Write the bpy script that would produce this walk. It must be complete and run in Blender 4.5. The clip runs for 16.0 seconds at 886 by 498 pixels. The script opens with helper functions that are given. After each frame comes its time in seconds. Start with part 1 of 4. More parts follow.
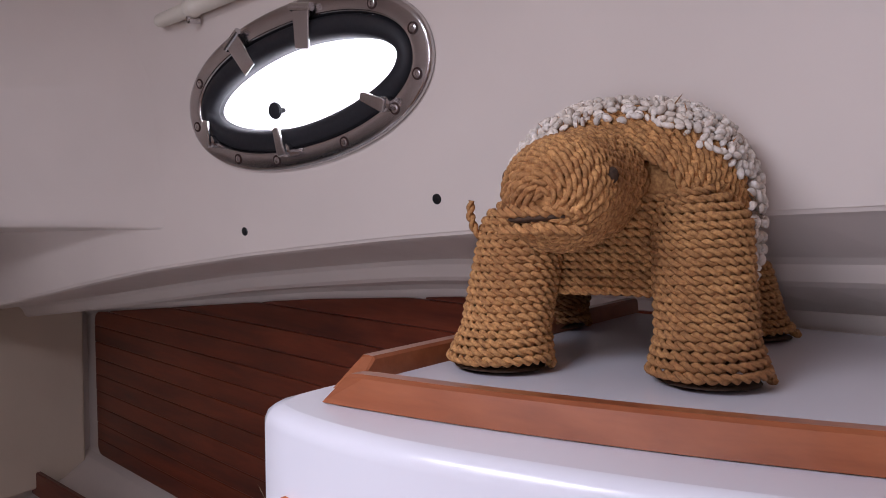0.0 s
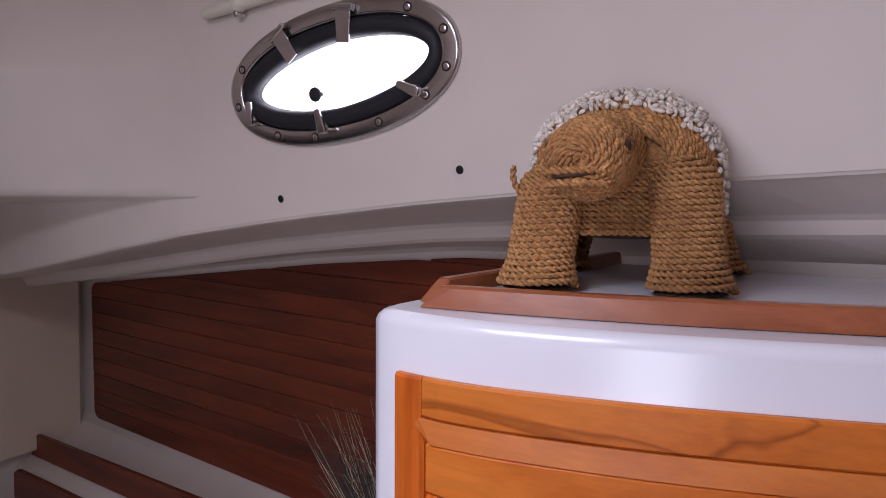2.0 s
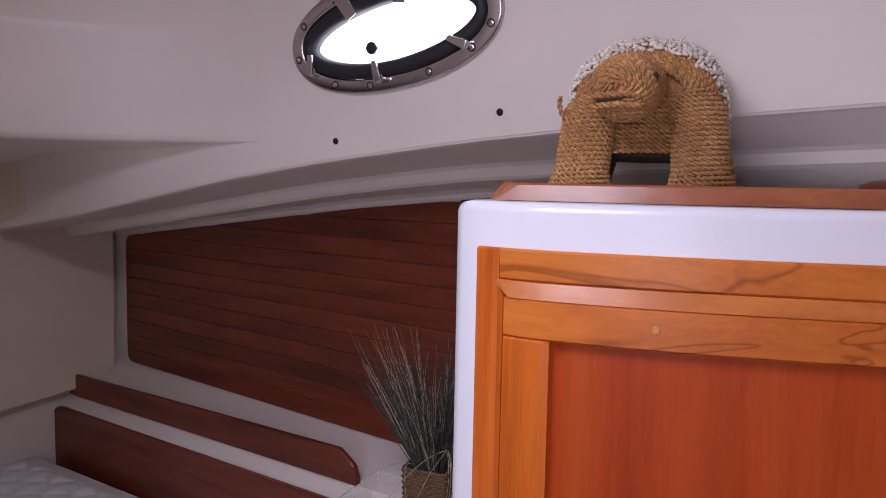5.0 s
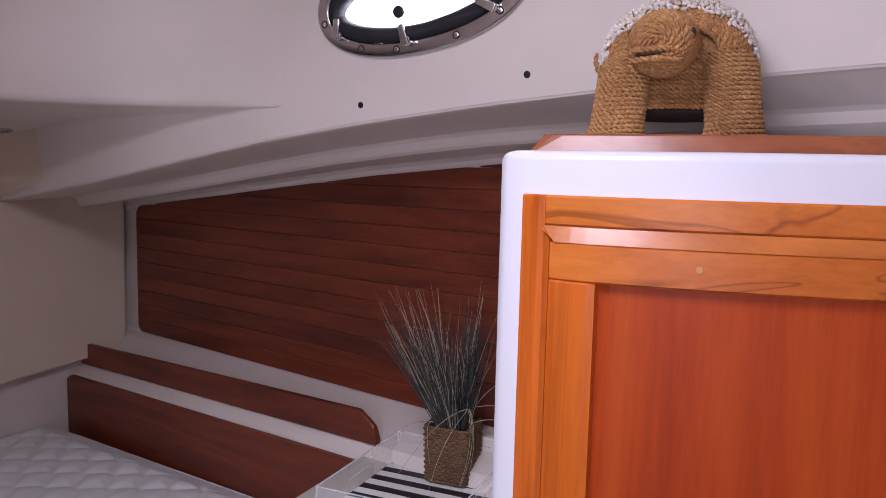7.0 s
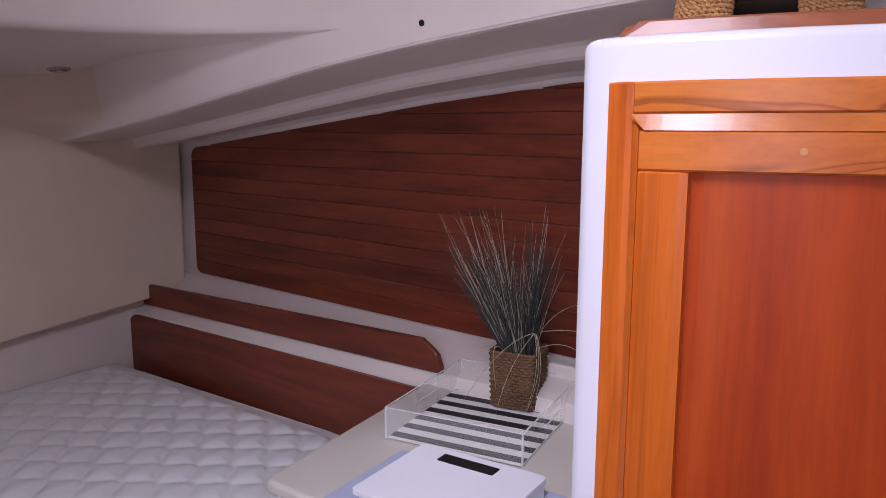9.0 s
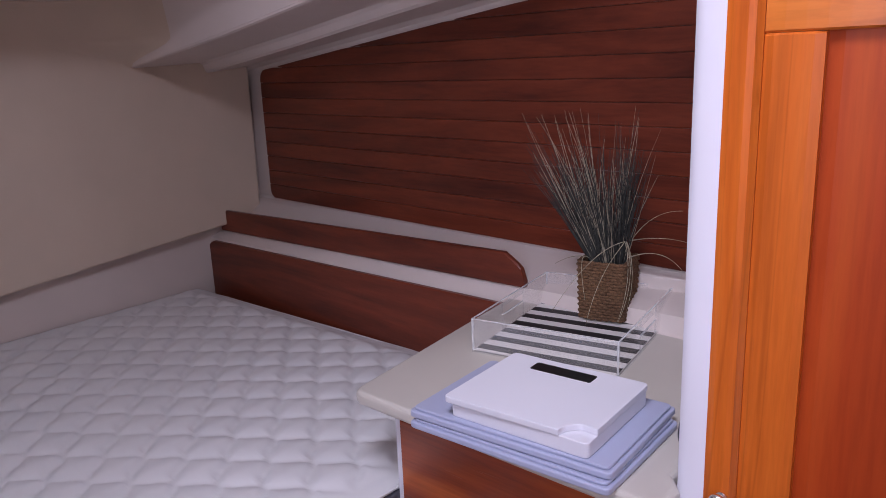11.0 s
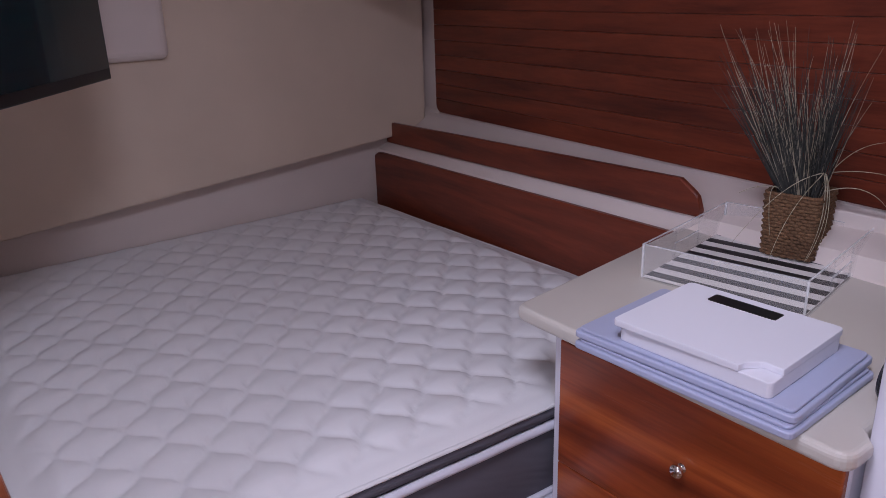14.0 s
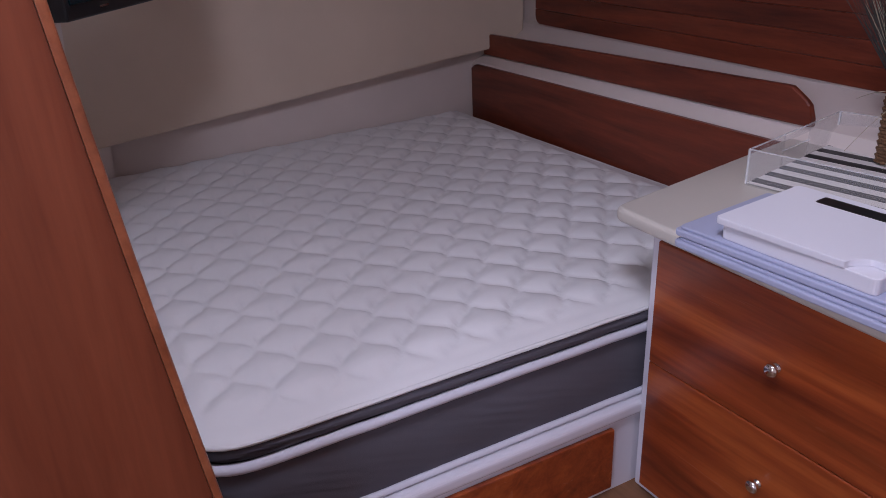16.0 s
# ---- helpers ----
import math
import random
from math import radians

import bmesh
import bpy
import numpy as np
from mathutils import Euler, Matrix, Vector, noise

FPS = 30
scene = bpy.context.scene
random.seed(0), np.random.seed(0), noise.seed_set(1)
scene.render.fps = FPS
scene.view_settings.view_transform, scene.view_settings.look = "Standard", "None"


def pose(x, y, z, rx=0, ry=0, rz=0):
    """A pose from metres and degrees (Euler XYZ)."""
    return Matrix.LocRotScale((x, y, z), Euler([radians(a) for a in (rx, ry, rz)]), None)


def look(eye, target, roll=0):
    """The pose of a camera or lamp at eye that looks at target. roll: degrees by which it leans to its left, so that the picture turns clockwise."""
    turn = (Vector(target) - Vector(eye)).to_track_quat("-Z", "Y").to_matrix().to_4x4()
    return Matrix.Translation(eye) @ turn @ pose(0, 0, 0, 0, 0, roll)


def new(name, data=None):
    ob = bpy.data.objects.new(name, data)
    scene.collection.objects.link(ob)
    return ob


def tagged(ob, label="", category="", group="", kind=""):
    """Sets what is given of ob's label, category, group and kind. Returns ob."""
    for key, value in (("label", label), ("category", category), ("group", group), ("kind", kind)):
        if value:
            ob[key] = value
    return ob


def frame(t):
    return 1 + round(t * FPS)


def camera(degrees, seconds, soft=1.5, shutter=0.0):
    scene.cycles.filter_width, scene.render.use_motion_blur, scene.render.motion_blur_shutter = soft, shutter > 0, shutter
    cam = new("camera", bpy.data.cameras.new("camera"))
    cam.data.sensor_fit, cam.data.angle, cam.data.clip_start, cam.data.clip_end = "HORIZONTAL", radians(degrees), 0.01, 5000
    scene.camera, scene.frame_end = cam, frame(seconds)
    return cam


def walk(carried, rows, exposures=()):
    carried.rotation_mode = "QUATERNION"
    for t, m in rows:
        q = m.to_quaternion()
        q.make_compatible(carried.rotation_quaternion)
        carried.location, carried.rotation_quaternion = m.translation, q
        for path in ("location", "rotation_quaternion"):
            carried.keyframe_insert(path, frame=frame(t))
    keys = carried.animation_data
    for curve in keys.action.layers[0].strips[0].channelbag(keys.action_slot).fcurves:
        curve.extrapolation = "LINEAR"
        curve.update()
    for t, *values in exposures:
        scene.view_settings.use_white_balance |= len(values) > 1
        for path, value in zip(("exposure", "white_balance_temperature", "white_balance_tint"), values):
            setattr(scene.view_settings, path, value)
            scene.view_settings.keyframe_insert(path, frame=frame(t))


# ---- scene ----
cam = camera(61.0, 16.0, soft=0.8)
ROWS = [
    (0, 0.0369, 0.0008, 1.8226, 39.020, -3.109, 0.154),
    (0.5, 0.0455, -0.0593, 1.8144, 37.835, -3.319, 0.051),
    (1, 0.0628, -0.1241, 1.8149, 36.770, -3.484, -0.043),
    (1.5, 0.0728, -0.2117, 1.8092, 35.724, -3.654, -0.269),
    (2, 0.0831, -0.2900, 1.7867, 34.826, -4.028, -0.346),
    (2.5, 0.0856, -0.3589, 1.7635, 34.574, -4.148, -0.450),
    (3, 0.1030, -0.4138, 1.7408, 34.555, -4.448, -0.664),
    (3.5, 0.1154, -0.4627, 1.7168, 34.399, -4.847, -0.849),
    (4, 0.1268, -0.5076, 1.6992, 34.076, -4.839, -0.961),
    (6.5, 0.0887, -0.6633, 1.6391, 32.548, -5.737, -1.249),
    (7, 0.0704, -0.6728, 1.6196, 32.479, -6.175, -1.291),
    (7.5, 0.0530, -0.6731, 1.5927, 32.559, -6.683, -1.387),
    (8, 0.0427, -0.6763, 1.5633, 33.301, -7.412, -1.119),
    (8.5, 0.0177, -0.6853, 1.5356, 34.485, -8.333, -0.540),
    (9, 0.0070, -0.6917, 1.5173, 35.396, -9.273, -0.110),
    (11.5, -0.0993, -0.6635, 1.4252, 41.631, -15.162, 2.674),
    (12, -0.1221, -0.6631, 1.4175, 43.636, -15.721, 2.795),
    (12.5, -0.1279, -0.6588, 1.4155, 45.813, -15.985, 2.917),
    (13, -0.1338, -0.6570, 1.4110, 47.719, -16.675, 2.827),
    (13.5, -0.1386, -0.6646, 1.4031, 49.936, -17.961, 2.062),
    (14, -0.1302, -0.6777, 1.4034, 51.884, -19.391, 1.649),
    (14.5, -0.1127, -0.7101, 1.4056, 53.642, -21.014, 2.100),
    (15, -0.1010, -0.7264, 1.3943, 55.495, -22.381, 2.629),
    (15.5, -0.0969, -0.7303, 1.3736, 56.870, -23.574, 2.829),
    (16, -0.0964, -0.7415, 1.3585, 58.570, -24.621, 2.474),
]
EXPOSURES = [(0.0, 0.14, 6200, 15), (3.0, 0.0, 6100, 18), (6.5, 0.4, 6050, 21), (9.0, 0.5, 6000, 22), (12.0, 0.42, 5950, 24), (16.0, 0.2, 5900, 23)]
walk(cam, [(t, pose(x, y, z, 90 + pitch, roll, yaw)) for t, x, y, z, yaw, pitch, roll in ROWS], EXPOSURES)

# ---- world and lights ----
world = bpy.data.worlds.new("sky")
scene.world = world
world.use_nodes = True
wn = world.node_tree
sky = wn.nodes.new("ShaderNodeTexSky")
sky.sky_type = "NISHITA"
sky.sun_disc = False
sky.sun_elevation, sky.sun_rotation = radians(55), radians(20)
wn.links.new(sky.outputs[0], wn.nodes["Background"].inputs[0])
wn.nodes["Background"].inputs[1].default_value = 0.15


def sun(strength, elevation, bearing):
    data = bpy.data.lights.new("sun", "SUN")
    data.energy, data.angle, data.color = strength, radians(12), (1, 0.96, 0.9)
    ob = new("sun", data)
    ob.matrix_world = pose(0, 0, 5, 90 - elevation, 0, bearing)
    return ob


def opening_light(name, eye, target, width, height, watts, colour):
    """Daylight that enters through an opening of the cabin."""
    data = bpy.data.lights.new(name, "AREA")
    data.shape, data.size, data.size_y, data.energy, data.color = "RECTANGLE", width, height, watts, colour
    ob = new(name, data)
    ob.matrix_world = look(eye, target)
    return ob


sun(0.6, 55, 20)
opening_light("hatch_light", (-0.48, -0.48, 2.44), (-0.48, -0.48, 0), 0.55, 0.55, 17, (0.9, 0.9, 1.0))
opening_light("companionway_light", (0.35, -2.15, 1.6), (-0.6, 0.4, 1.1), 0.7, 1.0, 17.5, (0.86, 0.88, 1.0))

# ---- materials ----
def material(name, build):
    m = bpy.data.materials.new(name)
    m.use_nodes = True
    nt = m.node_tree
    build(nt, nt.nodes["Principled BSDF"])
    return m


def node(nt, kind, **values):
    n = nt.nodes.new(kind)
    for key, value in values.items():
        n.inputs[key.replace("_", " ")].default_value = value
    return n


def coords(nt, scale=(1, 1, 1), turn=(0, 0, 0)):
    c = nt.nodes.new("ShaderNodeTexCoord")
    mp = nt.nodes.new("ShaderNodeMapping")
    mp.inputs["Scale"].default_value = scale
    mp.inputs["Rotation"].default_value = turn
    nt.links.new(c.outputs["Object"], mp.inputs["Vector"])
    return mp.outputs[0]


def ramp(nt, source, stops):
    r = nt.nodes.new("ShaderNodeValToRGB")
    nt.links.new(source, r.inputs[0])
    while len(r.color_ramp.elements) < len(stops):
        r.color_ramp.elements.new(0.5)
    for e, (at, colour) in zip(r.color_ramp.elements, stops):
        e.position, e.color = at, (*colour, 1)
    return r.outputs[0]


def mix(nt, factor, a, b, mode="MIX"):
    n = nt.nodes.new("ShaderNodeMix")
    n.data_type, n.blend_type = "RGBA", mode
    for socket, value in ((n.inputs[0], factor), (n.inputs[6], a), (n.inputs[7], b)):
        if hasattr(value, "is_linked"):
            nt.links.new(value, socket)
        else:
            socket.default_value = value
    return n.outputs[2]


def bump(nt, bsdf, height, strength, distance):
    b = node(nt, "ShaderNodeBump", Strength=strength, Distance=distance)
    nt.links.new(height, b.inputs["Height"])
    nt.links.new(b.outputs[0], bsdf.inputs["Normal"])


def noise_tex(nt, vector, scale, detail=4, rough=0.55, distortion=0.0):
    n = node(nt, "ShaderNodeTexNoise", Scale=scale, Detail=detail, Roughness=rough, Distortion=distortion)
    nt.links.new(vector, n.inputs["Vector"])
    return n.outputs["Fac"]


def plain(name, colour, rough, metal=0.0, grain=60.0, vary=0.12, relief=0.1, coat=0.0):
    """A paint, plastic or metal with faint mottling at two scales."""
    def build(nt, b):
        fine = noise_tex(nt, coords(nt), grain)
        broad = noise_tex(nt, coords(nt), 3.0, 3)
        dark = tuple(c * (1 - vary) for c in colour)
        c = mix(nt, ramp(nt, broad, [(0.3, (0, 0, 0)), (0.7, (1, 1, 1))]), (*dark, 1), (*colour, 1))
        nt.links.new(c, b.inputs["Base Color"])
        rr = node(nt, "ShaderNodeMapRange", To_Min=rough * 0.85, To_Max=min(1, rough * 1.2))
        nt.links.new(fine, rr.inputs["Value"])
        nt.links.new(rr.outputs[0], b.inputs["Roughness"])
        b.inputs["Metallic"].default_value = metal
        b.inputs["Coat Weight"].default_value = coat
        if relief:
            bump(nt, b, fine, relief, 0.0006)
    return material(name, build)


def wood(name, dark, mid, light, axis, rough=0.3, coat=0.5, figure=1.0, veins=0.0):
    """Varnished wood whose grain runs along the axis 0, 1 or 2 of the object."""
    def build(nt, b):
        along = [1.0, 1.0, 1.0]
        along[axis] = 0.07
        info = nt.nodes.new("ShaderNodeObjectInfo")
        shift = node(nt, "ShaderNodeVectorMath")
        shift.operation = "MULTIPLY_ADD"
        shift.inputs[1].default_value = (7.3, 5.1, 3.7)
        nt.links.new(info.outputs["Random"], shift.inputs[0])
        nt.links.new(coords(nt, along), shift.inputs[2])
        v = shift.outputs[0]
        broad = noise_tex(nt, v, 7 * figure, 5, 0.6, 1.2)
        fibre = noise_tex(nt, v, 130, 3, 0.6)
        streak = noise_tex(nt, v, 28 * figure, 4, 0.65, 0.6)
        c1 = ramp(nt, broad, [(0.3, dark), (0.5, mid), (0.72, light)])
        c2 = mix(nt, 0.22, c1, ramp(nt, streak, [(0.35, dark), (0.6, light)]))
        c3 = mix(nt, 0.14, c2, ramp(nt, fibre, [(0.35, (0.25, 0.2, 0.18)), (0.6, (1, 1, 1))]), "MULTIPLY")
        if veins:
            line = noise_tex(nt, v, 4.5 * figure, 3, 0.5, 2.2)
            c3 = mix(nt, veins, c3, ramp(nt, line, [(0.482, (1, 1, 1)), (0.5, (0.42, 0.34, 0.30)), (0.518, (1, 1, 1))]), "MULTIPLY")
        tone = node(nt, "ShaderNodeMapRange", To_Min=0.93, To_Max=1.07)
        nt.links.new(info.outputs["Random"], tone.inputs["Value"])
        hs = nt.nodes.new("ShaderNodeHueSaturation")
        nt.links.new(tone.outputs[0], hs.inputs["Value"])
        nt.links.new(c3, hs.inputs["Color"])
        nt.links.new(hs.outputs[0], b.inputs["Base Color"])
        rr = node(nt, "ShaderNodeMapRange", To_Min=rough * 0.8, To_Max=rough * 1.25)
        nt.links.new(streak, rr.inputs["Value"])
        nt.links.new(rr.outputs[0], b.inputs["Roughness"])
        b.inputs["Coat Weight"].default_value = coat
        b.inputs["Specular IOR Level"].default_value = 0.18
        b.inputs["Coat Roughness"].default_value = 0.3
        bump(nt, b, fibre, 0.12, 0.0005)
    return material(name, build)


def fibre(name, dark, light, scale=220.0, rough=0.85):
    """Dry plant fibre or yarn."""
    def build(nt, b):
        isl = nt.nodes.new("ShaderNodeNewGeometry").outputs["Random Per Island"]
        n = noise_tex(nt, coords(nt), scale, 4, 0.7)
        patch = noise_tex(nt, coords(nt), 11, 3)
        c = ramp(nt, n, [(0.28, dark), (0.68, light)])
        c = mix(nt, ramp(nt, patch, [(0.42, (0, 0, 0)), (0.75, (0.72, 0.72, 0.72))]), c, (*dark, 1))
        mr = node(nt, "ShaderNodeMapRange", To_Min=0.8, To_Max=1.2)
        nt.links.new(isl, mr.inputs["Value"])
        hs = nt.nodes.new("ShaderNodeHueSaturation")
        nt.links.new(mr.outputs[0], hs.inputs["Value"])
        nt.links.new(c, hs.inputs["Color"])
        nt.links.new(hs.outputs[0], b.inputs["Base Color"])
        b.inputs["Roughness"].default_value = rough
        bump(nt, b, n, 0.5, 0.001)
    return material(name, build)


def thin_sheet(name, tint, body):
    """Thin clear plastic with a faint haze and a glossy face."""
    def build(nt, b):
        b.inputs["Base Color"].default_value = (*tint, 1)
        b.inputs["Roughness"].default_value = 0.06
        scuff = noise_tex(nt, coords(nt), 30)
        a = node(nt, "ShaderNodeMapRange", To_Min=body * 0.8, To_Max=body * 1.2)
        nt.links.new(scuff, a.inputs["Value"])
        nt.links.new(a.outputs[0], b.inputs["Alpha"])
    return material(name, build)


def clear(name, tint, rough=0.02, ior=1.49):
    def build(nt, b):
        b.inputs["Base Color"].default_value = (*tint, 1)
        b.inputs["Transmission Weight"].default_value = 1
        b.inputs["Roughness"].default_value = rough
        b.inputs["IOR"].default_value = ior
        n = noise_tex(nt, coords(nt), 40)
        bump(nt, b, n, 0.03, 0.0004)
    return material(name, build)


GELCOAT = plain("white gelcoat", (0.70, 0.69, 0.74), 0.2, grain=2.5, vary=0.05, relief=0.0, coat=0.0)
LINER = plain("off-white moulded liner", (0.75, 0.66, 0.60), 0.42, grain=90, vary=0.08, relief=0.12)
VINYL = plain("cream vinyl panel", (0.72, 0.595, 0.465), 0.55, grain=160, vary=0.08, relief=0.3)
CREAM = plain("cream solid worktop", (0.58, 0.545, 0.48), 0.3, grain=300, vary=0.07, relief=0.04, coat=0.2)
CHERRY = wood("orange cherry", (0.40, 0.088, 0.009), (0.57, 0.148, 0.018), (0.66, 0.205, 0.034), 0, 0.42, 0.2, veins=0.75)
CHERRY_GLOSS = wood("glossy cherry moulding", (0.37, 0.092, 0.014), (0.54, 0.152, 0.024), (0.62, 0.20, 0.040), 0, 0.2, 1.0)
CHERRY_UP = wood("orange cherry upright grain", (0.42, 0.080, 0.007), (0.58, 0.124, 0.011), (0.68, 0.175, 0.020), 2, 0.42, 0.15, veins=0.3)
CHERRY_RED = wood("red cherry veneer", (0.31, 0.034, 0.005), (0.42, 0.053, 0.006), (0.50, 0.084, 0.010), 2, 0.5, 0.04, 0.7)
MAHOGANY = wood("dark red mahogany", (0.060, 0.014, 0.009), (0.155, 0.033, 0.016), (0.235, 0.052, 0.023), 0, 0.38, 0.3)
RAIL_WOOD = wood("red-brown teak rail", (0.16, 0.042, 0.016), (0.27, 0.078, 0.030), (0.37, 0.128, 0.054), 0, 0.32, 0.7)
DOOR_WOOD = wood("brown bulkhead veneer", (0.12, 0.028, 0.012), (0.18, 0.045, 0.019), (0.23, 0.068, 0.031), 2, 0.4, 0.3)
SEAM = plain("dark seam", (0.03, 0.009, 0.006), 0.6)
STEEL = plain("polished stainless steel", (0.62, 0.60, 0.60), 0.2, 1.0, 80, 0.12, 0.03)
CHROME = plain("bright chrome", (0.8, 0.8, 0.8), 0.08, 1.0, 80, 0.05, 0.0)
RUBBER = plain("black rubber gasket", (0.013, 0.013, 0.017), 0.6, grain=120, relief=0.15)
BLACK = plain("black plastic", (0.010, 0.011, 0.012), 0.3, grain=200, relief=0.05)
SCREEN = plain("switched-off screen", (0.004, 0.020, 0.026), 0.12, grain=40, relief=0.0, coat=0.5)
WHITE_PLASTIC = plain("white plastic", (0.69, 0.69, 0.74), 0.5, grain=300, vary=0.03, relief=0.04)
BLUE_PLASTIC = plain("pale blue-grey plastic", (0.39, 0.42, 0.56), 0.4, grain=300, vary=0.04, relief=0.06)
IVORY = plain("ivory plastic tube", (0.74, 0.68, 0.58), 0.35, grain=60, vary=0.06, relief=0.04)
STRIPE_BLACK = plain("black stripe print", (0.02, 0.02, 0.022), 0.5, grain=200, relief=0.05)
STRIPE_WHITE = plain("white stripe print", (0.78, 0.76, 0.73), 0.5, grain=200, vary=0.05, relief=0.05)
MATTRESS_TOP = plain("white quilted fabric", (0.74, 0.74, 0.73), 0.9, grain=500, vary=0.05, relief=0.35)
MATTRESS_SIDE = plain("dark grey mattress fabric", (0.11, 0.105, 0.125), 0.9, grain=420, vary=0.2, relief=0.4)
PIPING = plain("white piping cord", (0.66, 0.66, 0.72), 0.8, grain=500, vary=0.06, relief=0.4)
ROPE = fibre("golden seagrass rope", (0.19, 0.068, 0.019), (0.63, 0.335, 0.122))
# dark fibre parts, and the painted shade under the turtle's belly
DARK_ROPE_AND_SHADE = fibre("dark brown fibre and belly shade", (0.03, 0.015, 0.008), (0.10, 0.05, 0.025))
YARN = fibre("cream white yarn", (0.58, 0.48, 0.38), (0.82, 0.77, 0.72), 150)
BASKET = fibre("brown woven seagrass", (0.065, 0.030, 0.014), (0.25, 0.135, 0.062), 260)
BLADE = fibre("grey-green dry grass", (0.018, 0.021, 0.020), (0.085, 0.082, 0.068), 60)
STRAW = fibre("pale straw grass", (0.26, 0.22, 0.14), (0.56, 0.50, 0.36), 60)
ACRYLIC = thin_sheet("clear acrylic", (0.8, 0.8, 0.8), 0.10)
ACRYLIC_EDGE = thin_sheet("frosted acrylic edge", (0.8, 0.82, 0.82), 0.38)
GLASS = clear("window glass", (1, 1, 1), 0.0, 1.45)
DRAWER_RED = wood("glossy red cherry drawers", (0.10, 0.016, 0.006), (0.26, 0.047, 0.012), (0.47, 0.115, 0.025), 0, 0.25, 0.8)
FLOOR_WOOD = wood("cabin sole", (0.10, 0.045, 0.02), (0.18, 0.085, 0.04), (0.26, 0.13, 0.06), 0, 0.4, 0.3)


# ---- mesh helpers ----
def link_mesh(name, verts, faces, mat, parent=None, label="", smooth=False, mats=None, index=None):
    me = bpy.data.meshes.new(name)
    me.from_pydata([tuple(v) for v in verts], [], [tuple(f) for f in faces])
    me.update()
    for m in (mats or [mat]):
        me.materials.append(m)
    if index is not None:
        me.polygons.foreach_set("material_index", index)
    if smooth:
        me.polygons.foreach_set("use_smooth", [True] * len(me.polygons))
    ob = new(name, me)
    if parent:
        ob.parent = parent
    if label:
        ob["label"] = label
    return ob


def part(name, bm, mat, parent=None, label="", smooth=False):
    me = bpy.data.meshes.new(name)
    bmesh.ops.recalc_face_normals(bm, faces=bm.faces)
    bm.to_mesh(me)
    bm.free()
    me.materials.append(mat)
    if smooth:
        me.polygons.foreach_set("use_smooth", [True] * len(me.polygons))
    ob = new(name, me)
    if parent:
        ob.parent = parent
    if label:
        ob["label"] = label
    return ob


def thing(name, m, label, category, group="", kind=""):
    ob = new(name)
    ob.empty_display_size = 0.05
    ob.matrix_world = m
    return tagged(ob, label, category, group, kind)


def box(x0, x1, y0, y1, z0, z1, bevel=0.0, steps=2, bm=None):
    bm = bm or bmesh.new()
    made = bmesh.ops.create_cube(bm, size=1)["verts"]
    for v in made:
        v.co = Vector(((x0 + x1) / 2 + v.co.x * (x1 - x0), (y0 + y1) / 2 + v.co.y * (y1 - y0), (z0 + z1) / 2 + v.co.z * (z1 - z0)))
    if bevel:
        es = list({e for v in made for e in v.link_edges})
        bmesh.ops.bevel(bm, geom=es, offset=bevel, segments=steps, affect="EDGES", profile=0.5)
    return bm


def prism(outline, z0, z1, bevel=0.0, steps=2, axis="z"):
    """An outline (list of 2D points) raised from z0 to z1; axis 'y' raises it along y, 'x' along x."""
    bm = bmesh.new()
    def place(p, h):
        return {"z": (p[0], p[1], h), "y": (p[0], h, p[1]), "x": (h, p[0], p[1])}[axis]
    low = [bm.verts.new(place(p, z0)) for p in outline]
    high = [bm.verts.new(place(p, z1)) for p in outline]
    n = len(outline)
    a, b = bm.faces.new(low), bm.faces.new(high)
    for i in range(n):
        bm.faces.new((low[i], low[(i + 1) % n], high[(i + 1) % n], high[i]))
    bmesh.ops.recalc_face_normals(bm, faces=bm.faces)
    if bevel:
        rim = list({e for f in (a, b) for e in f.edges})
        bmesh.ops.bevel(bm, geom=rim, offset=bevel, segments=steps, affect="EDGES", profile=0.5)
    return bm


def rounded(points, radius, steps=5):
    """A polygon with rounded corners; radius may be one number or one per corner."""
    out = []
    n = len(points)
    for i in range(n):
        r = radius[i] if isinstance(radius, (list, tuple)) else radius
        p, a, b = Vector(points[i]), Vector(points[i - 1]), Vector(points[(i + 1) % n])
        if r <= 0:
            out.append(tuple(p))
            continue
        da, db = (a - p).normalized(), (b - p).normalized()
        s, e = p + da * r, p + db * r
        for k in range(steps + 1):
            t = k / steps
            out.append(tuple((1 - t) ** 2 * s + 2 * t * (1 - t) * p + t * t * e))
    return out


def lathe(profile, steps=20, bm=None, m=None):
    """Turns (radius, height) pairs round z."""
    bm = bm or bmesh.new()
    rings = []
    for r, h in profile:
        ring = []
        for k in range(steps):
            a = 2 * math.pi * k / steps
            co = Vector((r * math.cos(a), r * math.sin(a), h))
            ring.append(bm.verts.new(m @ co if m else co))
        rings.append(ring)
    for a, b in zip(rings, rings[1:]):
        for k in range(steps):
            bm.faces.new((a[k], a[(k + 1) % steps], b[(k + 1) % steps], b[k]))
    bm.faces.new(rings[0])
    bm.faces.new(rings[-1])
    return bm


def loft(lines, closed=False):
    """Faces between neighbouring lines of equally many points."""
    verts = [p for line in lines for p in line]
    n = len(lines[0])
    faces = []
    for i in range(len(lines) - 1):
        for j in range(n if closed else n - 1):
            k = (j + 1) % n
            faces.append((i * n + j, i * n + k, (i + 1) * n + k, (i + 1) * n + j))
    return verts, faces


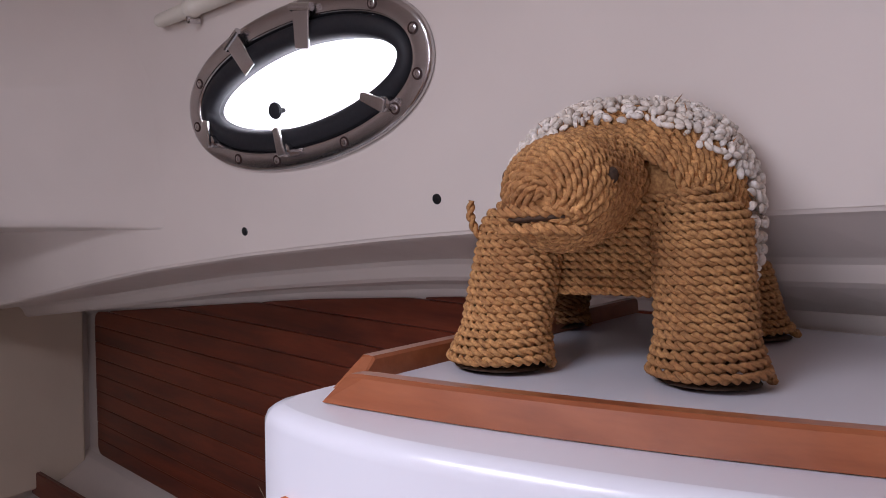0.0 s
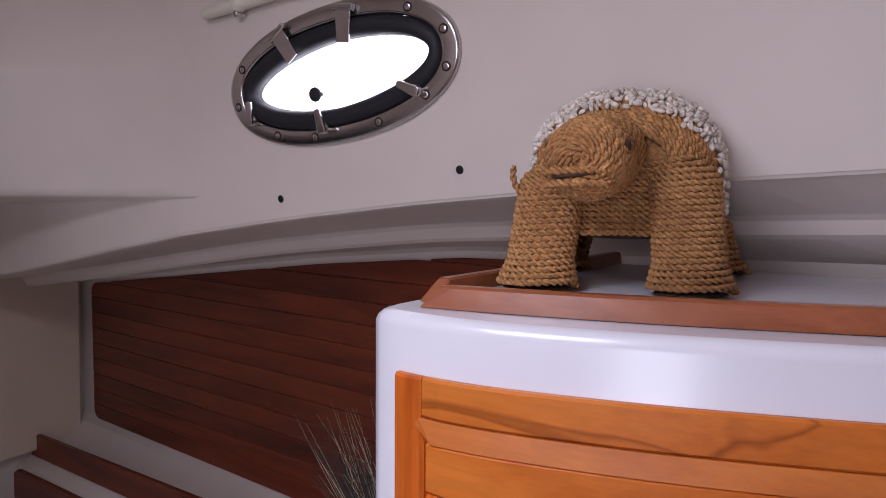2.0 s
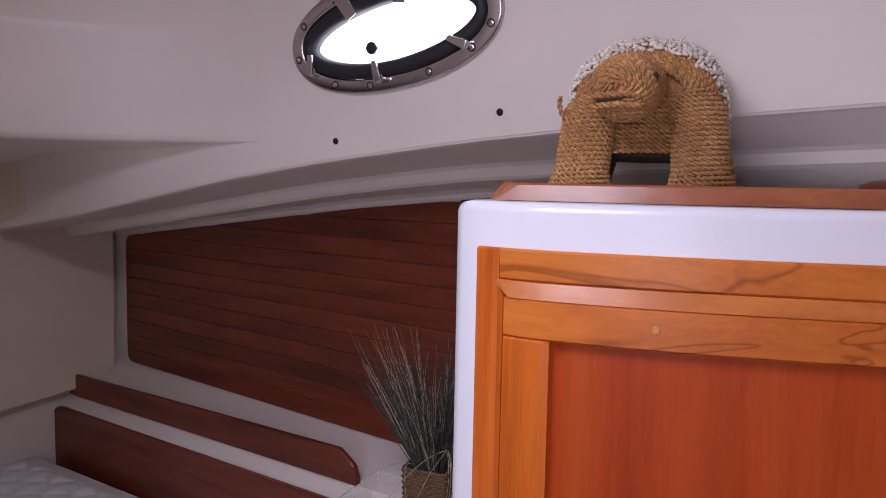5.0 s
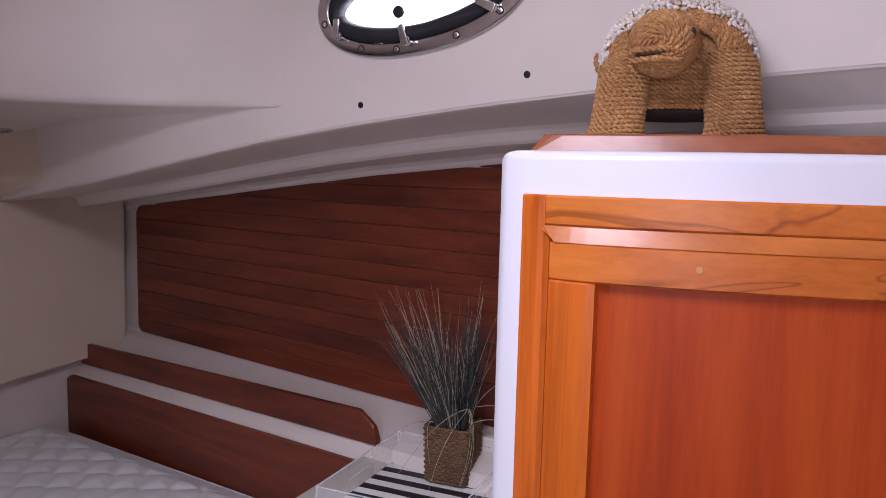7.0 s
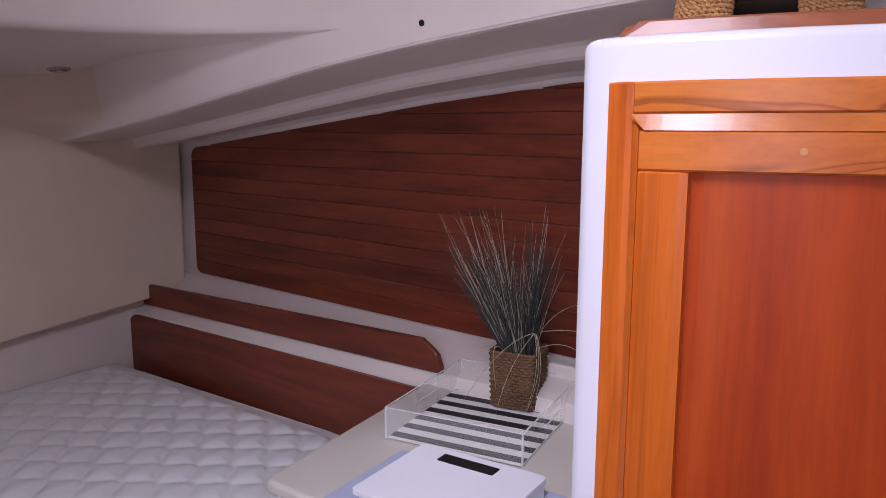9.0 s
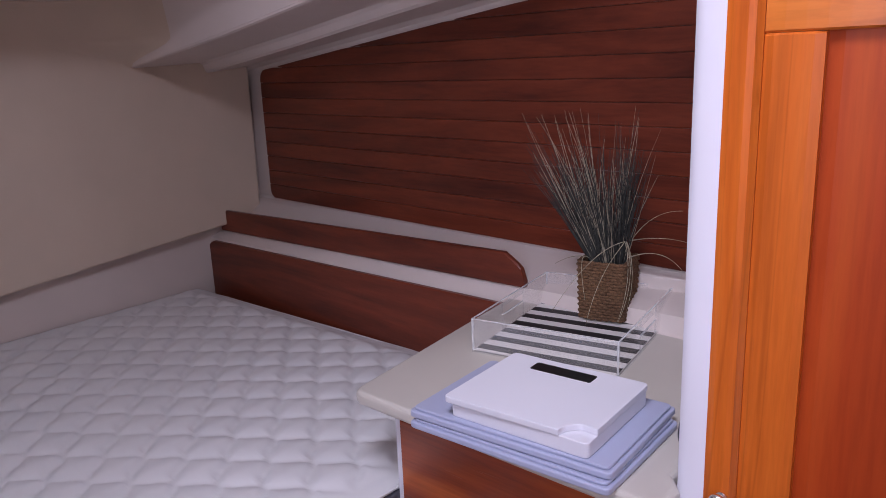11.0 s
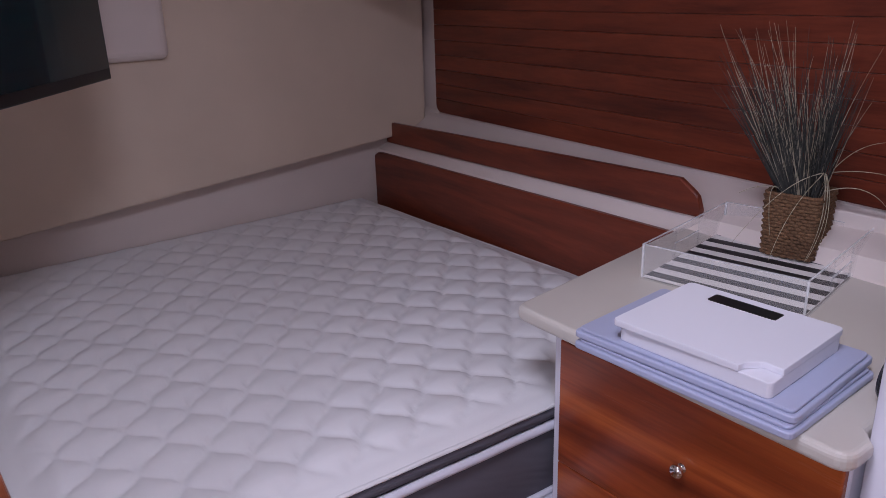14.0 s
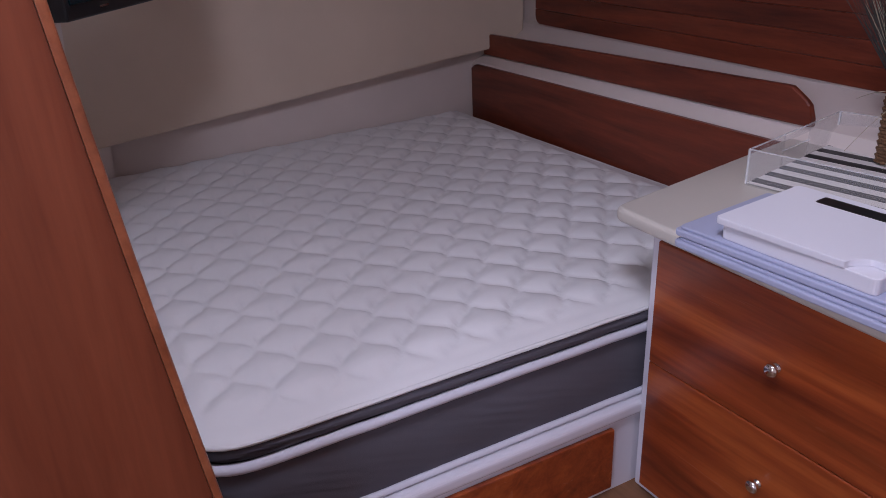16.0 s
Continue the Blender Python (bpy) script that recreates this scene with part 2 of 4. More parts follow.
def curve_at(points, x):
    """Height of a polyline of (x, value) pairs at x, smoothed by straight pieces."""
    for (a, p), (b, q) in zip(points, points[1:]):
        if x <= b:
            return p + (q - p) * (x - a) / (b - a)
    (a, p), (b, q) = points[-2:]
    return p + (q - p) * (x - a) / (b - a)


def tube(path, radius, sides=8, closed=False):
    """A round tube along a path; radius is a number or one per point."""
    verts, faces = [], []
    n = len(path)
    up = Vector((0.3, 0.2, 0.93)).normalized()
    for i in range(n):
        p = Vector(path[i])
        q = Vector(path[(i + 1) % n if closed else min(i + 1, n - 1)])
        o = Vector(path[(i - 1) % n if closed else max(i - 1, 0)])
        d = (q - o).normalized()
        a = d.cross(up)
        if a.length < 0.05:
            a = d.cross(Vector((1, 0, 0)))
        a.normalize()
        b = d.cross(a)
        r = radius[i] if isinstance(radius, (list, tuple)) else radius
        for k in range(sides):
            t = 2 * math.pi * k / sides
            verts.append(p + (a * math.cos(t) + b * math.sin(t)) * r)
    for i in range(n if closed else n - 1):
        j = (i + 1) % n
        for k in range(sides):
            m = (k + 1) % sides
            faces.append((i * sides + k, i * sides + m, j * sides + m, j * sides + k))
    if not closed:
        faces.append(tuple(range(sides)))
        faces.append(tuple((n - 1) * sides + k for k in range(sides)))
    return verts, faces

# ---- the cabin's shell ----
def hull_y(x, z):
    """The leaning cabin side above the berth."""
    return 1.199 + 0.0515 * x - 0.1333 * z


def panel_y(x):
    """The plane of the planked panel under the side deck."""
    return 1.17 - 0.091 * x


SHEER = [(-3.4, 1.39), (-2.325, 1.552), (-1.83, 1.641), (-1.54, 1.69), (-1.2, 1.735), (-0.83, 1.775), (-0.4, 1.81), (0.1, 1.835), (1.2, 1.86)]
PANEL_TOP = [(-3.4, 1.36), (-2.86, 1.432), (-2.0, 1.535), (-1.45, 1.60), (-0.93, 1.648), (1.2, 1.70)]
PORT = (-1.0, 2.035)
PORT_LEAN = radians(7)
CEILING = 2.45
BULKHEAD = -3.0

hull_matrix = Matrix((
    (0.99868, 0.0, 0.0510, PORT[0]),
    (0.0514, -0.1321, -0.9899, hull_y(*PORT)),
    (0.0, 0.9912, -0.1321, PORT[1]),
    (0, 0, 0, 1)))
port_matrix = hull_matrix @ pose(0, 0, 0, 0, 0, 7)


def ellipse(a, b, t, power=2.0):
    c, s = math.cos(t), math.sin(t)
    return a * math.copysign(abs(c) ** (2 / power), c), b * math.copysign(abs(s) ** (2 / power), s)


def hull_side():
    """The cabin side with the oval opening of the port light cut through it, 5 cm thick."""
    inv = hull_matrix.inverted()
    low = []
    x = -3.4
    while x <= 1.5:
        z = curve_at(SHEER, x)
        low.append((x, z))
        x += 0.1
    outline = low + [(1.5, CEILING + 0.1), (-3.4, CEILING + 0.1)]
    flat = [inv @ Vector((x, hull_y(x, z), z)) for x, z in outline]
    flat = [(p.x, p.y) for p in flat]
    n = len(flat)
    verts, faces = [], []

    def inner(t):
        u, v = ellipse(0.272, 0.108, t, 2.15)
        c, s = math.cos(PORT_LEAN), math.sin(PORT_LEAN)
        return u * c - v * s, u * s + v * c
    cuts = sorted({math.atan2(v, u) % (2 * math.pi) for u, v in flat} | {2 * math.pi * k / 72 for k in range(72)})
    for t in cuts:
        u, v = inner(t - PORT_LEAN)
        d = Vector((u, v)).normalized()
        best = None
        for i in range(n):
            (ax, ay), (bx, by) = flat[i], flat[(i + 1) % n]
            ex, ey = bx - ax, by - ay
            det = d.x * -ey + ex * d.y
            if abs(det) < 1e-9:
                continue
            s = (ax * -ey + ex * ay) / det
            k = (d.x * ay - d.y * ax) / det
            if s > 0 and -1e-6 <= k <= 1 + 1e-6 and (best is None or s < best):
                best = s
        far = d * best
        for depth in (0.0, -0.05):
            verts.append(hull_matrix @ Vector((u, v, depth)))
            verts.append(hull_matrix @ Vector((far.x, far.y, depth)))
    m = len(cuts)
    for i in range(m):
        a, b = 4 * i, 4 * ((i + 1) % m)
        faces += [(a, a + 1, b + 1, b), (a + 2, b + 2, b + 3, a + 3), (a, b, b + 2, a + 2), (a + 1, a + 3, b + 3, b + 1)]
    ob = link_mesh("wall_cabin_side", verts, faces, LINER)
    return tagged(ob, "off-white moulded cabin side leaning inwards above the berth", "wall", kind="structure")


hull_side()


def side_recess():
    """Underside of the side deck, the planked panel's backing and the stepped ledge beneath it."""
    lines = []
    x = -3.4
    while x <= 1.45:
        zs = curve_at(SHEER, x)
        zp = curve_at(PANEL_TOP, x)
        yh, yp = hull_y(x, zs), panel_y(x)
        t2 = 1.045 - 0.06 * (x + 1.2)
        t1 = 1.09 - 0.08 * (x + 1.25)
        z2 = 0.735 + 0.02 * (x + 1.2)
        z1 = 0.785 + 0.03 * (x + 1.25)
        ym = yh + 0.55 * (yp - yh)
        zm = zs + 0.55 * (zp - zs)
        lines.append([(x, yh + 0.05, zs + 0.10), (x, yh, zs + 0.004), (x, yh + 0.005, zs - 0.006), (x, yh + 0.014, zs - 0.010),
                      (x, ym - 0.012, zm + 0.022), (x, ym, zm + 0.012), (x, ym + 0.01, zm - 0.012), (x, ym + 0.02, zm - 0.02),
                      (x, yp - 0.03, zp + 0.018), (x, yp - 0.006, zp + 0.006), (x, yp + 0.004, zp - 0.02), (x, yp + 0.004, 0.86),
                      (x, yp - 0.004, 0.845), (x, yp - 0.03, 0.835), (x, t1 + 0.035, z1 + 0.012), (x, t1 + 0.012, z1 + 0.004),
                      (x, t1 - 0.008, z1 - 0.004), (x, t2 + 0.012, z2 + 0.006), (x, t2 + 0.003, z2 - 0.006), (x, t2, 0.2), (x, t2, 0.0)])
        x += 0.097
    verts, faces = loft(lines)
    ob = link_mesh("wall_side_recess", verts, faces, LINER)
    return tagged(ob, "off-white moulded recess and stepped ledge along the berth", "wall", kind="structure")


side_recess()


def planked_panel():
    """Horizontal mahogany planks in a panel with rounded corners."""
    frame_ob = thing("planked_panel", pose(0, 0, 0), "dark red mahogany planked panel with rounded corners on the berth side", "wall panel", kind="structure")
    x0, x1, zb = -2.875, -0.47, 0.855
    # dark board added behind the planks; its colour stands for shade in the gaps
    backing = []
    for i in range(41):
        x = x0 + 0.012 + (x1 - x0 - 0.02) * i / 40
        top = curve_at(PANEL_TOP, x) - 0.02
        y = panel_y(x)
        c = 0.02 if i == 0 else 0.0
        backing.append([(x, y + 0.003, zb + 0.006 + c), (x, y - 0.006, zb + 0.006 + c), (x, y - 0.006, top - c), (x, y + 0.003, top - c)])
    v, f = loft(backing, closed=True)
    link_mesh("backing", v, f, SEAM, frame_ob, "dark board added for shade in the plank gaps")
    pitch = 0.064
    rows_n = 13
    for k in range(rows_n):
        lo, hi = zb + k * pitch, zb + (k + 1) * pitch - 0.0011
        xs = [x0 + d for d in (0.0, 0.002, 0.005, 0.010, 0.016, 0.024, 0.034)] + [x0 + 0.05 * i for i in range(1, int((x1 - x0) / 0.05) + 1)]
        lower, upper = [], []
        for x in xs:
            top = curve_at(PANEL_TOP, x) - 0.012
            a, b = lo, min(hi, top)
            r = 0.035
            dx = x - x0
            if dx < r:
                cut = r - math.sqrt(max(0, r * r - (r - dx) ** 2))
                a, b = max(a, zb + cut), min(b, top - cut)
            if b - a > 0.001:
                lower.append((x, a))
                upper.append((x, b))
        if len(lower) < 2:
            continue
        verts, faces = [], []
        for (x, a), (_, b) in zip(lower, upper):
            y = panel_y(x)
            verts += [(x, y, a), (x, y - 0.0118, a + 0.0004), (x, y - 0.0132, min(a + 0.003, b)), (x, y - 0.0130, max(b - 0.003, a)), (x, y - 0.0112, b), (x, y, b)]
        m = len(lower)
        for i in range(m - 1):
            for j in range(5):
                faces.append((6 * i + j, 6 * i + 6 + j, 6 * i + 7 + j, 6 * i + 1 + j))
        faces += [tuple(range(6)), tuple(6 * (m - 1) + j for j in range(6))]
        link_mesh("plank", verts, faces, MAHOGANY, frame_ob)


planked_panel()


def fiddle_board(name, y_at, top_at, low_at, x0, x1, label, chamfer):
    """A long board on edge along the berth."""
    n = 140
    lines = []
    for i in range(n + 1):
        x = x0 + (x1 - x0) * i / n
        t, b, y = top_at(x), low_at(x), y_at(x)
        if chamfer and x > x1 - 0.075:
            s = (x - (x1 - 0.075)) / 0.075
            t -= 0.045 * s + 0.030 * (1 - math.sqrt(max(0.0, 1 - s ** 8)))
        if x < x0 + 0.03:
            t -= (x0 + 0.03 - x) * 0.5
        lines.append([(x, y, b), (x, y - 0.018, b), (x, y - 0.020, b + 0.004), (x, y - 0.020, t - 0.005), (x, y - 0.016, t), (x, y - 0.003, t), (x, y, t - 0.004)])
    verts, faces = loft(lines, closed=True)
    k = len(lines[0])
    faces += [tuple(range(k)), tuple(n * k + j for j in range(k))]
    ob = link_mesh(name, verts, faces, MAHOGANY)
    return tagged(ob, label, "trim board", kind="structure")


fiddle_board("trim_upper_fiddle", lambda x: 1.09 - 0.08 * (x + 1.25), lambda x: 0.882 + 0.034 * (x + 1.25), lambda x: 0.783 + 0.03 * (x + 1.25), -2.98, -1.255,
             "red-brown varnished fiddle board with a clipped end on the ledge", True)
fiddle_board("trim_lower_board", lambda x: 1.045 - 0.06 * (x + 1.2), lambda x: 0.737 + 0.02 * (x + 1.2), lambda x: 0.40, -2.97, -1.13,
             "dark mahogany board along the side of the mattress", False)


def far_bulkhead():
    """The bulkhead behind the mattress: a lower band and a thicker padded panel above it."""
    ob = part("wall_bulkhead", box(BULKHEAD - 0.06, BULKHEAD, -1.0, 1.6, 0.0, CEILING + 0.05), LINER)
    tagged(ob, "off-white bulkhead behind the head of the berth", "wall", kind="structure")
    outline = rounded([(-0.95, 0.585), (0.3, 0.685), (1.395, 0.775), (1.405, 1.72), (-0.95, 1.72)], [0, 0, 0.035, 0.03, 0], 4)
    ob = part("bulkhead_panel", prism(outline, BULKHEAD + 0.002, BULKHEAD + 0.07, 0.012, 3, axis="x"), VINYL)
    tagged(ob, "smooth cream padded panel covering the bulkhead above the mattress", "wall panel", kind="structure")


far_bulkhead()

ob = part("wall_berth_end", box(-3.2, -1.02, -0.76, -0.70, 0.0, CEILING), LINER)
tagged(ob, "off-white side wall of the berth enclosure", "wall", kind="structure")


def corner_cove():
    """Rounded corner between the bulkhead and the berth's side wall."""
    lines = []
    for z in (0.0, 0.45, 0.75, 1.0, 1.3, 1.6, 1.9):
        r = 0.26 + 0.10 * max(0.0, z - 0.6)
        lines.append([(BULKHEAD + 0.052 + r - r * math.sin(a), -0.698 + r - r * math.cos(a), z) for a in [math.pi / 2 * k / 10 for k in range(11)]])
    verts, faces = loft(lines)
    ob = link_mesh("wall_corner_cove", verts, faces, LINER, smooth=True)
    tagged(ob, "off-white rounded inside corner beside the berth", "wall", kind="structure")


corner_cove()


def upper_cove():
    """Soft fairing between the padded bulkhead and the cabin side, dying out above the planked panel."""
    face = BULKHEAD + 0.0715
    lines = []
    for z in [1.455 + 0.0155 * k for k in range(21)]:
        f = min(1.0, (z - 1.455) / 0.10)
        r = 0.012 + 0.30 * f * f * (3 - 2 * f)
        row = []
        for a in [math.pi / 2 * k / 12 for k in range(13)]:
            x = face + r - r * math.cos(a)
            row.append((x, hull_y(x, z) - 0.0015 - r + r * math.sin(a), z))
        lines.append(row)
    verts, faces = loft(lines)
    ob = link_mesh("wall_upper_cove", verts, faces, VINYL, smooth=True)
    tagged(ob, "cream rounded fairing between the bulkhead and the cabin side", "wall", kind="structure")


upper_cove()


def overhead_box():
    """The moulded overhang above the head of the berth, with a sloping underside and a soft upper fold."""
    lines = []
    profile = [(-0.03, 1.777), (-0.006, 1.784), (0.0, 1.802), (0.002, 1.86), (0.005, 1.95), (0.012, 2.075), (0.016, 2.088), (0.011, 2.10), (-0.012, 2.14), (-0.05, 2.23), (-0.09, 2.33), (-0.11, CEILING + 0.02)]
    for g in [-1.9 + 0.1 * i for i in range(20)] + [0.04 * i for i in range(1, 20)] + [0.79, 0.83, 0.87, 0.90, 0.93, 0.955, 0.975, 0.99, 1.0]:
        s = max(0.0, g)
        out = 0.62 * (1 - math.sqrt(max(0.0, 1 - s * s)))
        xf = -2.04 + out
        line = []
        for dx, z in [(None, 1.68), (None, 1.755)] + profile:
            x = (BULKHEAD if z < 1.7 else -2.4) if dx is None else xf + dx - 0.12 * max(0.0, (2.08 - z) / 0.28) * (1 - s * s)
            y = 0.25 + (hull_y(x, z) + 0.002 - 0.25) * g
            line.append((x, y, z))
        lines.append(line)
    verts, faces = loft(lines)
    ob = link_mesh("ceiling_overhang", verts, faces, LINER, smooth=True)
    tagged(ob, "glossy white moulded overhang above the berth", "ceiling", kind="structure")


overhead_box()


def ceiling_and_hidden_walls():
    # the hatch opening is a hole in the ceiling, 0.5 m square
    hx0, hx1, hy0, hy1 = -0.755, -0.205, -0.755, -0.205
    bm = bmesh.new()
    for x0, x1, y0, y1 in ((-3.3, hx0, -2.4, 1.2), (hx1, 1.6, -2.4, 1.2), (hx0, hx1, -2.4, hy0), (hx0, hx1, hy1, 1.2)):
        box(x0, x1, y0, y1, CEILING, CEILING + 0.05, bm=bm)
    tagged(part("ceiling", bm, LINER), "off-white cabin ceiling", "ceiling", kind="structure")
    tagged(part("wall_right", box(1.5, 1.56, -2.4, 1.3, 0, CEILING), LINER), "off-white cabin wall", "wall", kind="structure")
    bm = bmesh.new()
    for x0, x1, z0, z1 in ((-1.0, 0.0, 0, CEILING), (0.7, 1.5, 0, CEILING), (0.0, 0.7, 0, 1.1), (0.0, 0.7, 2.1, CEILING)):
        box(x0, x1, -2.3, -2.24, z0, z1, bm=bm)
    tagged(part("wall_aft", bm, LINER), "off-white wall with an open companionway", "wall", kind="structure")
    tagged(part("floor", box(-3.2, 1.56, -2.4, 1.6, -0.05, 0.0), FLOOR_WOOD), "varnished wooden cabin sole", "floor", kind="structure")


ceiling_and_hidden_walls()


def wood_partition():
    """The veneered partition whose edge frames the berth, with a rounded solid edge strip."""
    t = thing("wood_partition", pose(-0.955, 0, 0), "red-brown veneered wooden partition with a leaning rounded edge beside the berth", "partition", kind="structure")

    def edge(z):
        return -0.663 - 0.095 * (z - 1.15) + 0.02 * (z - 1.0) ** 2
    zs = [CEILING * k / 24 for k in range(25)]
    verts, faces = loft([[(-0.014, -2.24, z), (0.014, -2.24, z), (0.014, edge(z) - 0.012, z), (-0.014, edge(z) - 0.012, z)] for z in zs], closed=True)
    faces += [(0, 1, 2, 3), (96, 97, 98, 99)]
    link_mesh("veneer_panel", verts, faces, DOOR_WOOD, t)
    outline = rounded([(-0.018, -0.0115), (0.018, -0.0115), (0.018, 0.0), (-0.018, 0.0)], [0.001, 0.001, 0.006, 0.006], 4)
    n = len(outline)
    verts, faces = loft([[(u, edge(z) + v, z) for u, v in outline] for z in zs], closed=True)
    faces += [tuple(range(n)), tuple(24 * n + k for k in range(n))]
    link_mesh("edge_strip", verts, faces, RAIL_WOOD, t, "dark red solid edge strip", smooth=False)


wood_partition()

# ---- berth ----
def mattress():
    x0, x1, y0, y1, top = -2.99, -1.165, -0.62, 1.06, 0.505
    t = thing("mattress", pose(0, 0, 0), "thick white quilted mattress with dark grey sides on the berth", "mattress")

    def slant(x, y):
        """The foot end draws back a little towards the partition."""
        return x - 0.055 * max(0.0, 0.45 - y) * max(0.0, (x - x0) / (x1 - x0))

    def inset(x, y):
        return min(x - x0, x1 - x, y - y0, y1 - y)
    r = 0.14
    step = 0.0085
    nx, ny = int((x1 - x0) / step), int((y1 - y0) / step)
    verts, faces = [], []
    for i in range(nx + 1):
        for j in range(ny + 1):
            x, y = x0 + (x1 - x0) * i / nx, y0 + (y1 - y0) * j / ny
            px, py = x, y
            # round the near corner beside the partition
            cx, cy = x1 - r, y0 + r
            if px > cx and py < cy:
                dx, dy = px - cx, cy - py
                m = max(dx, dy)
                if m > 0:
                    l = math.hypot(dx, dy)
                    px, py = cx + dx * m / l, cy - dy * m / l
            d = inset(x, y)
            # quilting lines run along two slanting directions
            u, w = px + 1.640, py + 0.100
            a = u * 6.49 + w * 7.28
            b = w * 7.19 - u * 4.71
            a, b = a + 0.055 * math.sin(b * 2 * math.pi), b + 0.04 * math.sin(a * 2 * math.pi)
            pitch = 1.0
            puff = min(abs(math.sin(math.pi * a / pitch)) ** 0.5, 0.2 + 0.78 * abs(math.sin(math.pi * b / pitch)) ** 0.5)
            fade = min(1.0, max(0.0, (d - 0.045) / 0.05))
            z = top + 0.021 * puff * fade + 0.004 * noise.noise((px * 4, py * 4, 0.3))
            if d < 0.06:
                z -= 0.014 * (1 - d / 0.06) ** 2
            verts.append((slant(px, py), py, z))
    for i in range(nx):
        for j in range(ny):
            a = i * (ny + 1) + j
            faces.append((a, a + ny + 1, a + ny + 2, a + 1))
    link_mesh("quilted_top", verts, faces, MATTRESS_TOP, t, "white diamond-quilted top", smooth=True)

    def ring(offset):
        pts = rounded([(x0 + offset, y0 + offset), (x1 - offset, y0 + offset), (x1 - offset, y1 - offset), (x0 + offset, y1 - offset)], [0.05, r, 0.05, 0.05], 10)
        out = []
        for k in range(len(pts)):
            p, q = Vector(pts[k]), Vector(pts[(k + 1) % len(pts)])
            m = max(1, int((q - p).length / 0.02))
            out += [tuple(p.lerp(q, s / m)) for s in range(m)]
        return [(slant(x, y), y) for x, y in out]
    for name, lo, hi in (("upper_band", 0.452, 0.486), ("lower_band", 0.262, 0.430)):
        lines = []
        for k in range(9):
            f = k / 8
            bulge = 0.010 * math.sin(math.pi * f)
            pts = ring(0.012 - bulge)
            lines.append([(x + 0.003 * noise.noise((x * 25, y * 25, f * 2)), y + 0.003 * noise.noise((y * 25, x * 25, 4 + f * 2)), lo + (hi - lo) * f) for x, y in pts])
        verts, faces = loft(lines, closed=True)
        link_mesh(name, verts, faces, MATTRESS_SIDE, t, "dark grey fabric side", smooth=True)
    for z, rad in ((0.4905, 0.0055), (0.441, 0.0115), (0.262, 0.008)):
        path = [(x, y, z + 0.0015 * noise.noise((x * 12, y * 12, z))) for x, y in ring(0.006)]
        verts, faces = tube(path, rad, 8, closed=True)
        link_mesh("piping", verts, faces, MATTRESS_TOP if z > 0.48 else PIPING, t, "white piping", smooth=True)
    part("core", box(x0 + 0.02, x1 - 0.10, y0 + 0.02 + 0.05, y1 - 0.02, 0.258, 0.46), MATTRESS_SIDE, t)
    bm = box(x0 + 0.03, x1 - 0.2, y0 + 0.03, y1 - 0.03, 0.2545, 0.2575)
    part("underside", bm, MATTRESS_SIDE, t)


mattress()


def berth_base():
    t = thing("berth_base", pose(0, 0, 0), "white moulded berth base with a wooden locker door under the mattress", "bed base", kind="structure")
    part("platform", prism([(-2.999, -0.64), (-1.202, -0.64), (-1.145, 0.40), (-1.145, 1.09), (-2.999, 1.09)], 0.215, 0.253, 0.012, 4), GELCOAT, t, "white rounded lip")
    part("front", prism([(-2.999, -0.64), (-1.217, -0.64), (-1.160, 0.40), (-1.160, 1.09), (-2.999, 1.09)], 0.0, 0.2145), GELCOAT, t)
    bm = box(0.0005, 0.0135, -0.78, 0.0, 0.02, 0.198, 0.003, 2)
    bmesh.ops.transform(bm, matrix=pose(-1.164, 0.328, 0, 0, 0, -3.14), verts=bm.verts)
    part("locker_door", bm, DRAWER_RED, t, "red-brown wooden locker door")


berth_base()


# ---- drawers and worktop ----
def drawer_knob(parent, x, y, z):
    m = Matrix.Translation((x, y, z)) @ pose(0, 0, 0, 90, 0, 0)
    bm = lathe([(0.010, 0.0), (0.010, 0.002), (0.0065, 0.004), (0.006, 0.009), (0.012, 0.012), (0.0145, 0.016), (0.0135, 0.021), (0.008, 0.0245), (0.002, 0.0252)], 20, m=m)
    return part("knob", bm, CHROME, parent, "round chrome knob", smooth=True)


def drawer_unit():
    t = thing("drawer_unit", pose(0, 0, 0), "white drawer unit with two glossy red-brown cherry drawer fronts", "cabinet")
    part("body", box(-1.150, -0.523, 0.405, 1.00, 0.0, 0.710, 0.004, 2), GELCOAT, t, "white carcass")
    for z0, z1 in ((0.389, 0.690), (0.03, 0.3875)):
        d = part("drawer_front", box(-1.118, -0.526, 0.386, 0.4045, z0, z1, 0.004, 3), DRAWER_RED, t, "glossy red cherry drawer front")
        if z0 > 0.2:
            drawer_knob(d, -0.805, 0.386, 0.54)
        else:
            drawer_knob(d, -0.805, 0.386, 0.26)


drawer_unit()


def worktop():
    outline = rounded([(-1.224, 0.352), (-0.500, 0.330), (-0.4985, 0.4005), (-0.5225, 0.432), (-0.5225, 1.175), (-1.31, 1.07), (-1.290, 0.9)],
                      [0.030, 0.035, 0.0, 0.0, 0.0, 0.0, 0.0], 6)
    ob = part("worktop", prism(outline, 0.7115, 0.745, 0.012, 4), CREAM, smooth=False)
    tagged(ob, "cream solid worktop with rounded corners on the drawer unit", "worktop")
    ob = part("worktop_upstand", box(-1.06, -0.54, 1.152, 1.182, 0.7455, 0.858, 0.006, 3), LINER)
    tagged(ob, "white upstand behind the worktop", "trim", kind="structure")
    part("groove", box(-1.05, -0.55, 1.1505, 1.1522, 0.806, 0.8082), SEAM, ob, "thin dark groove")


worktop()


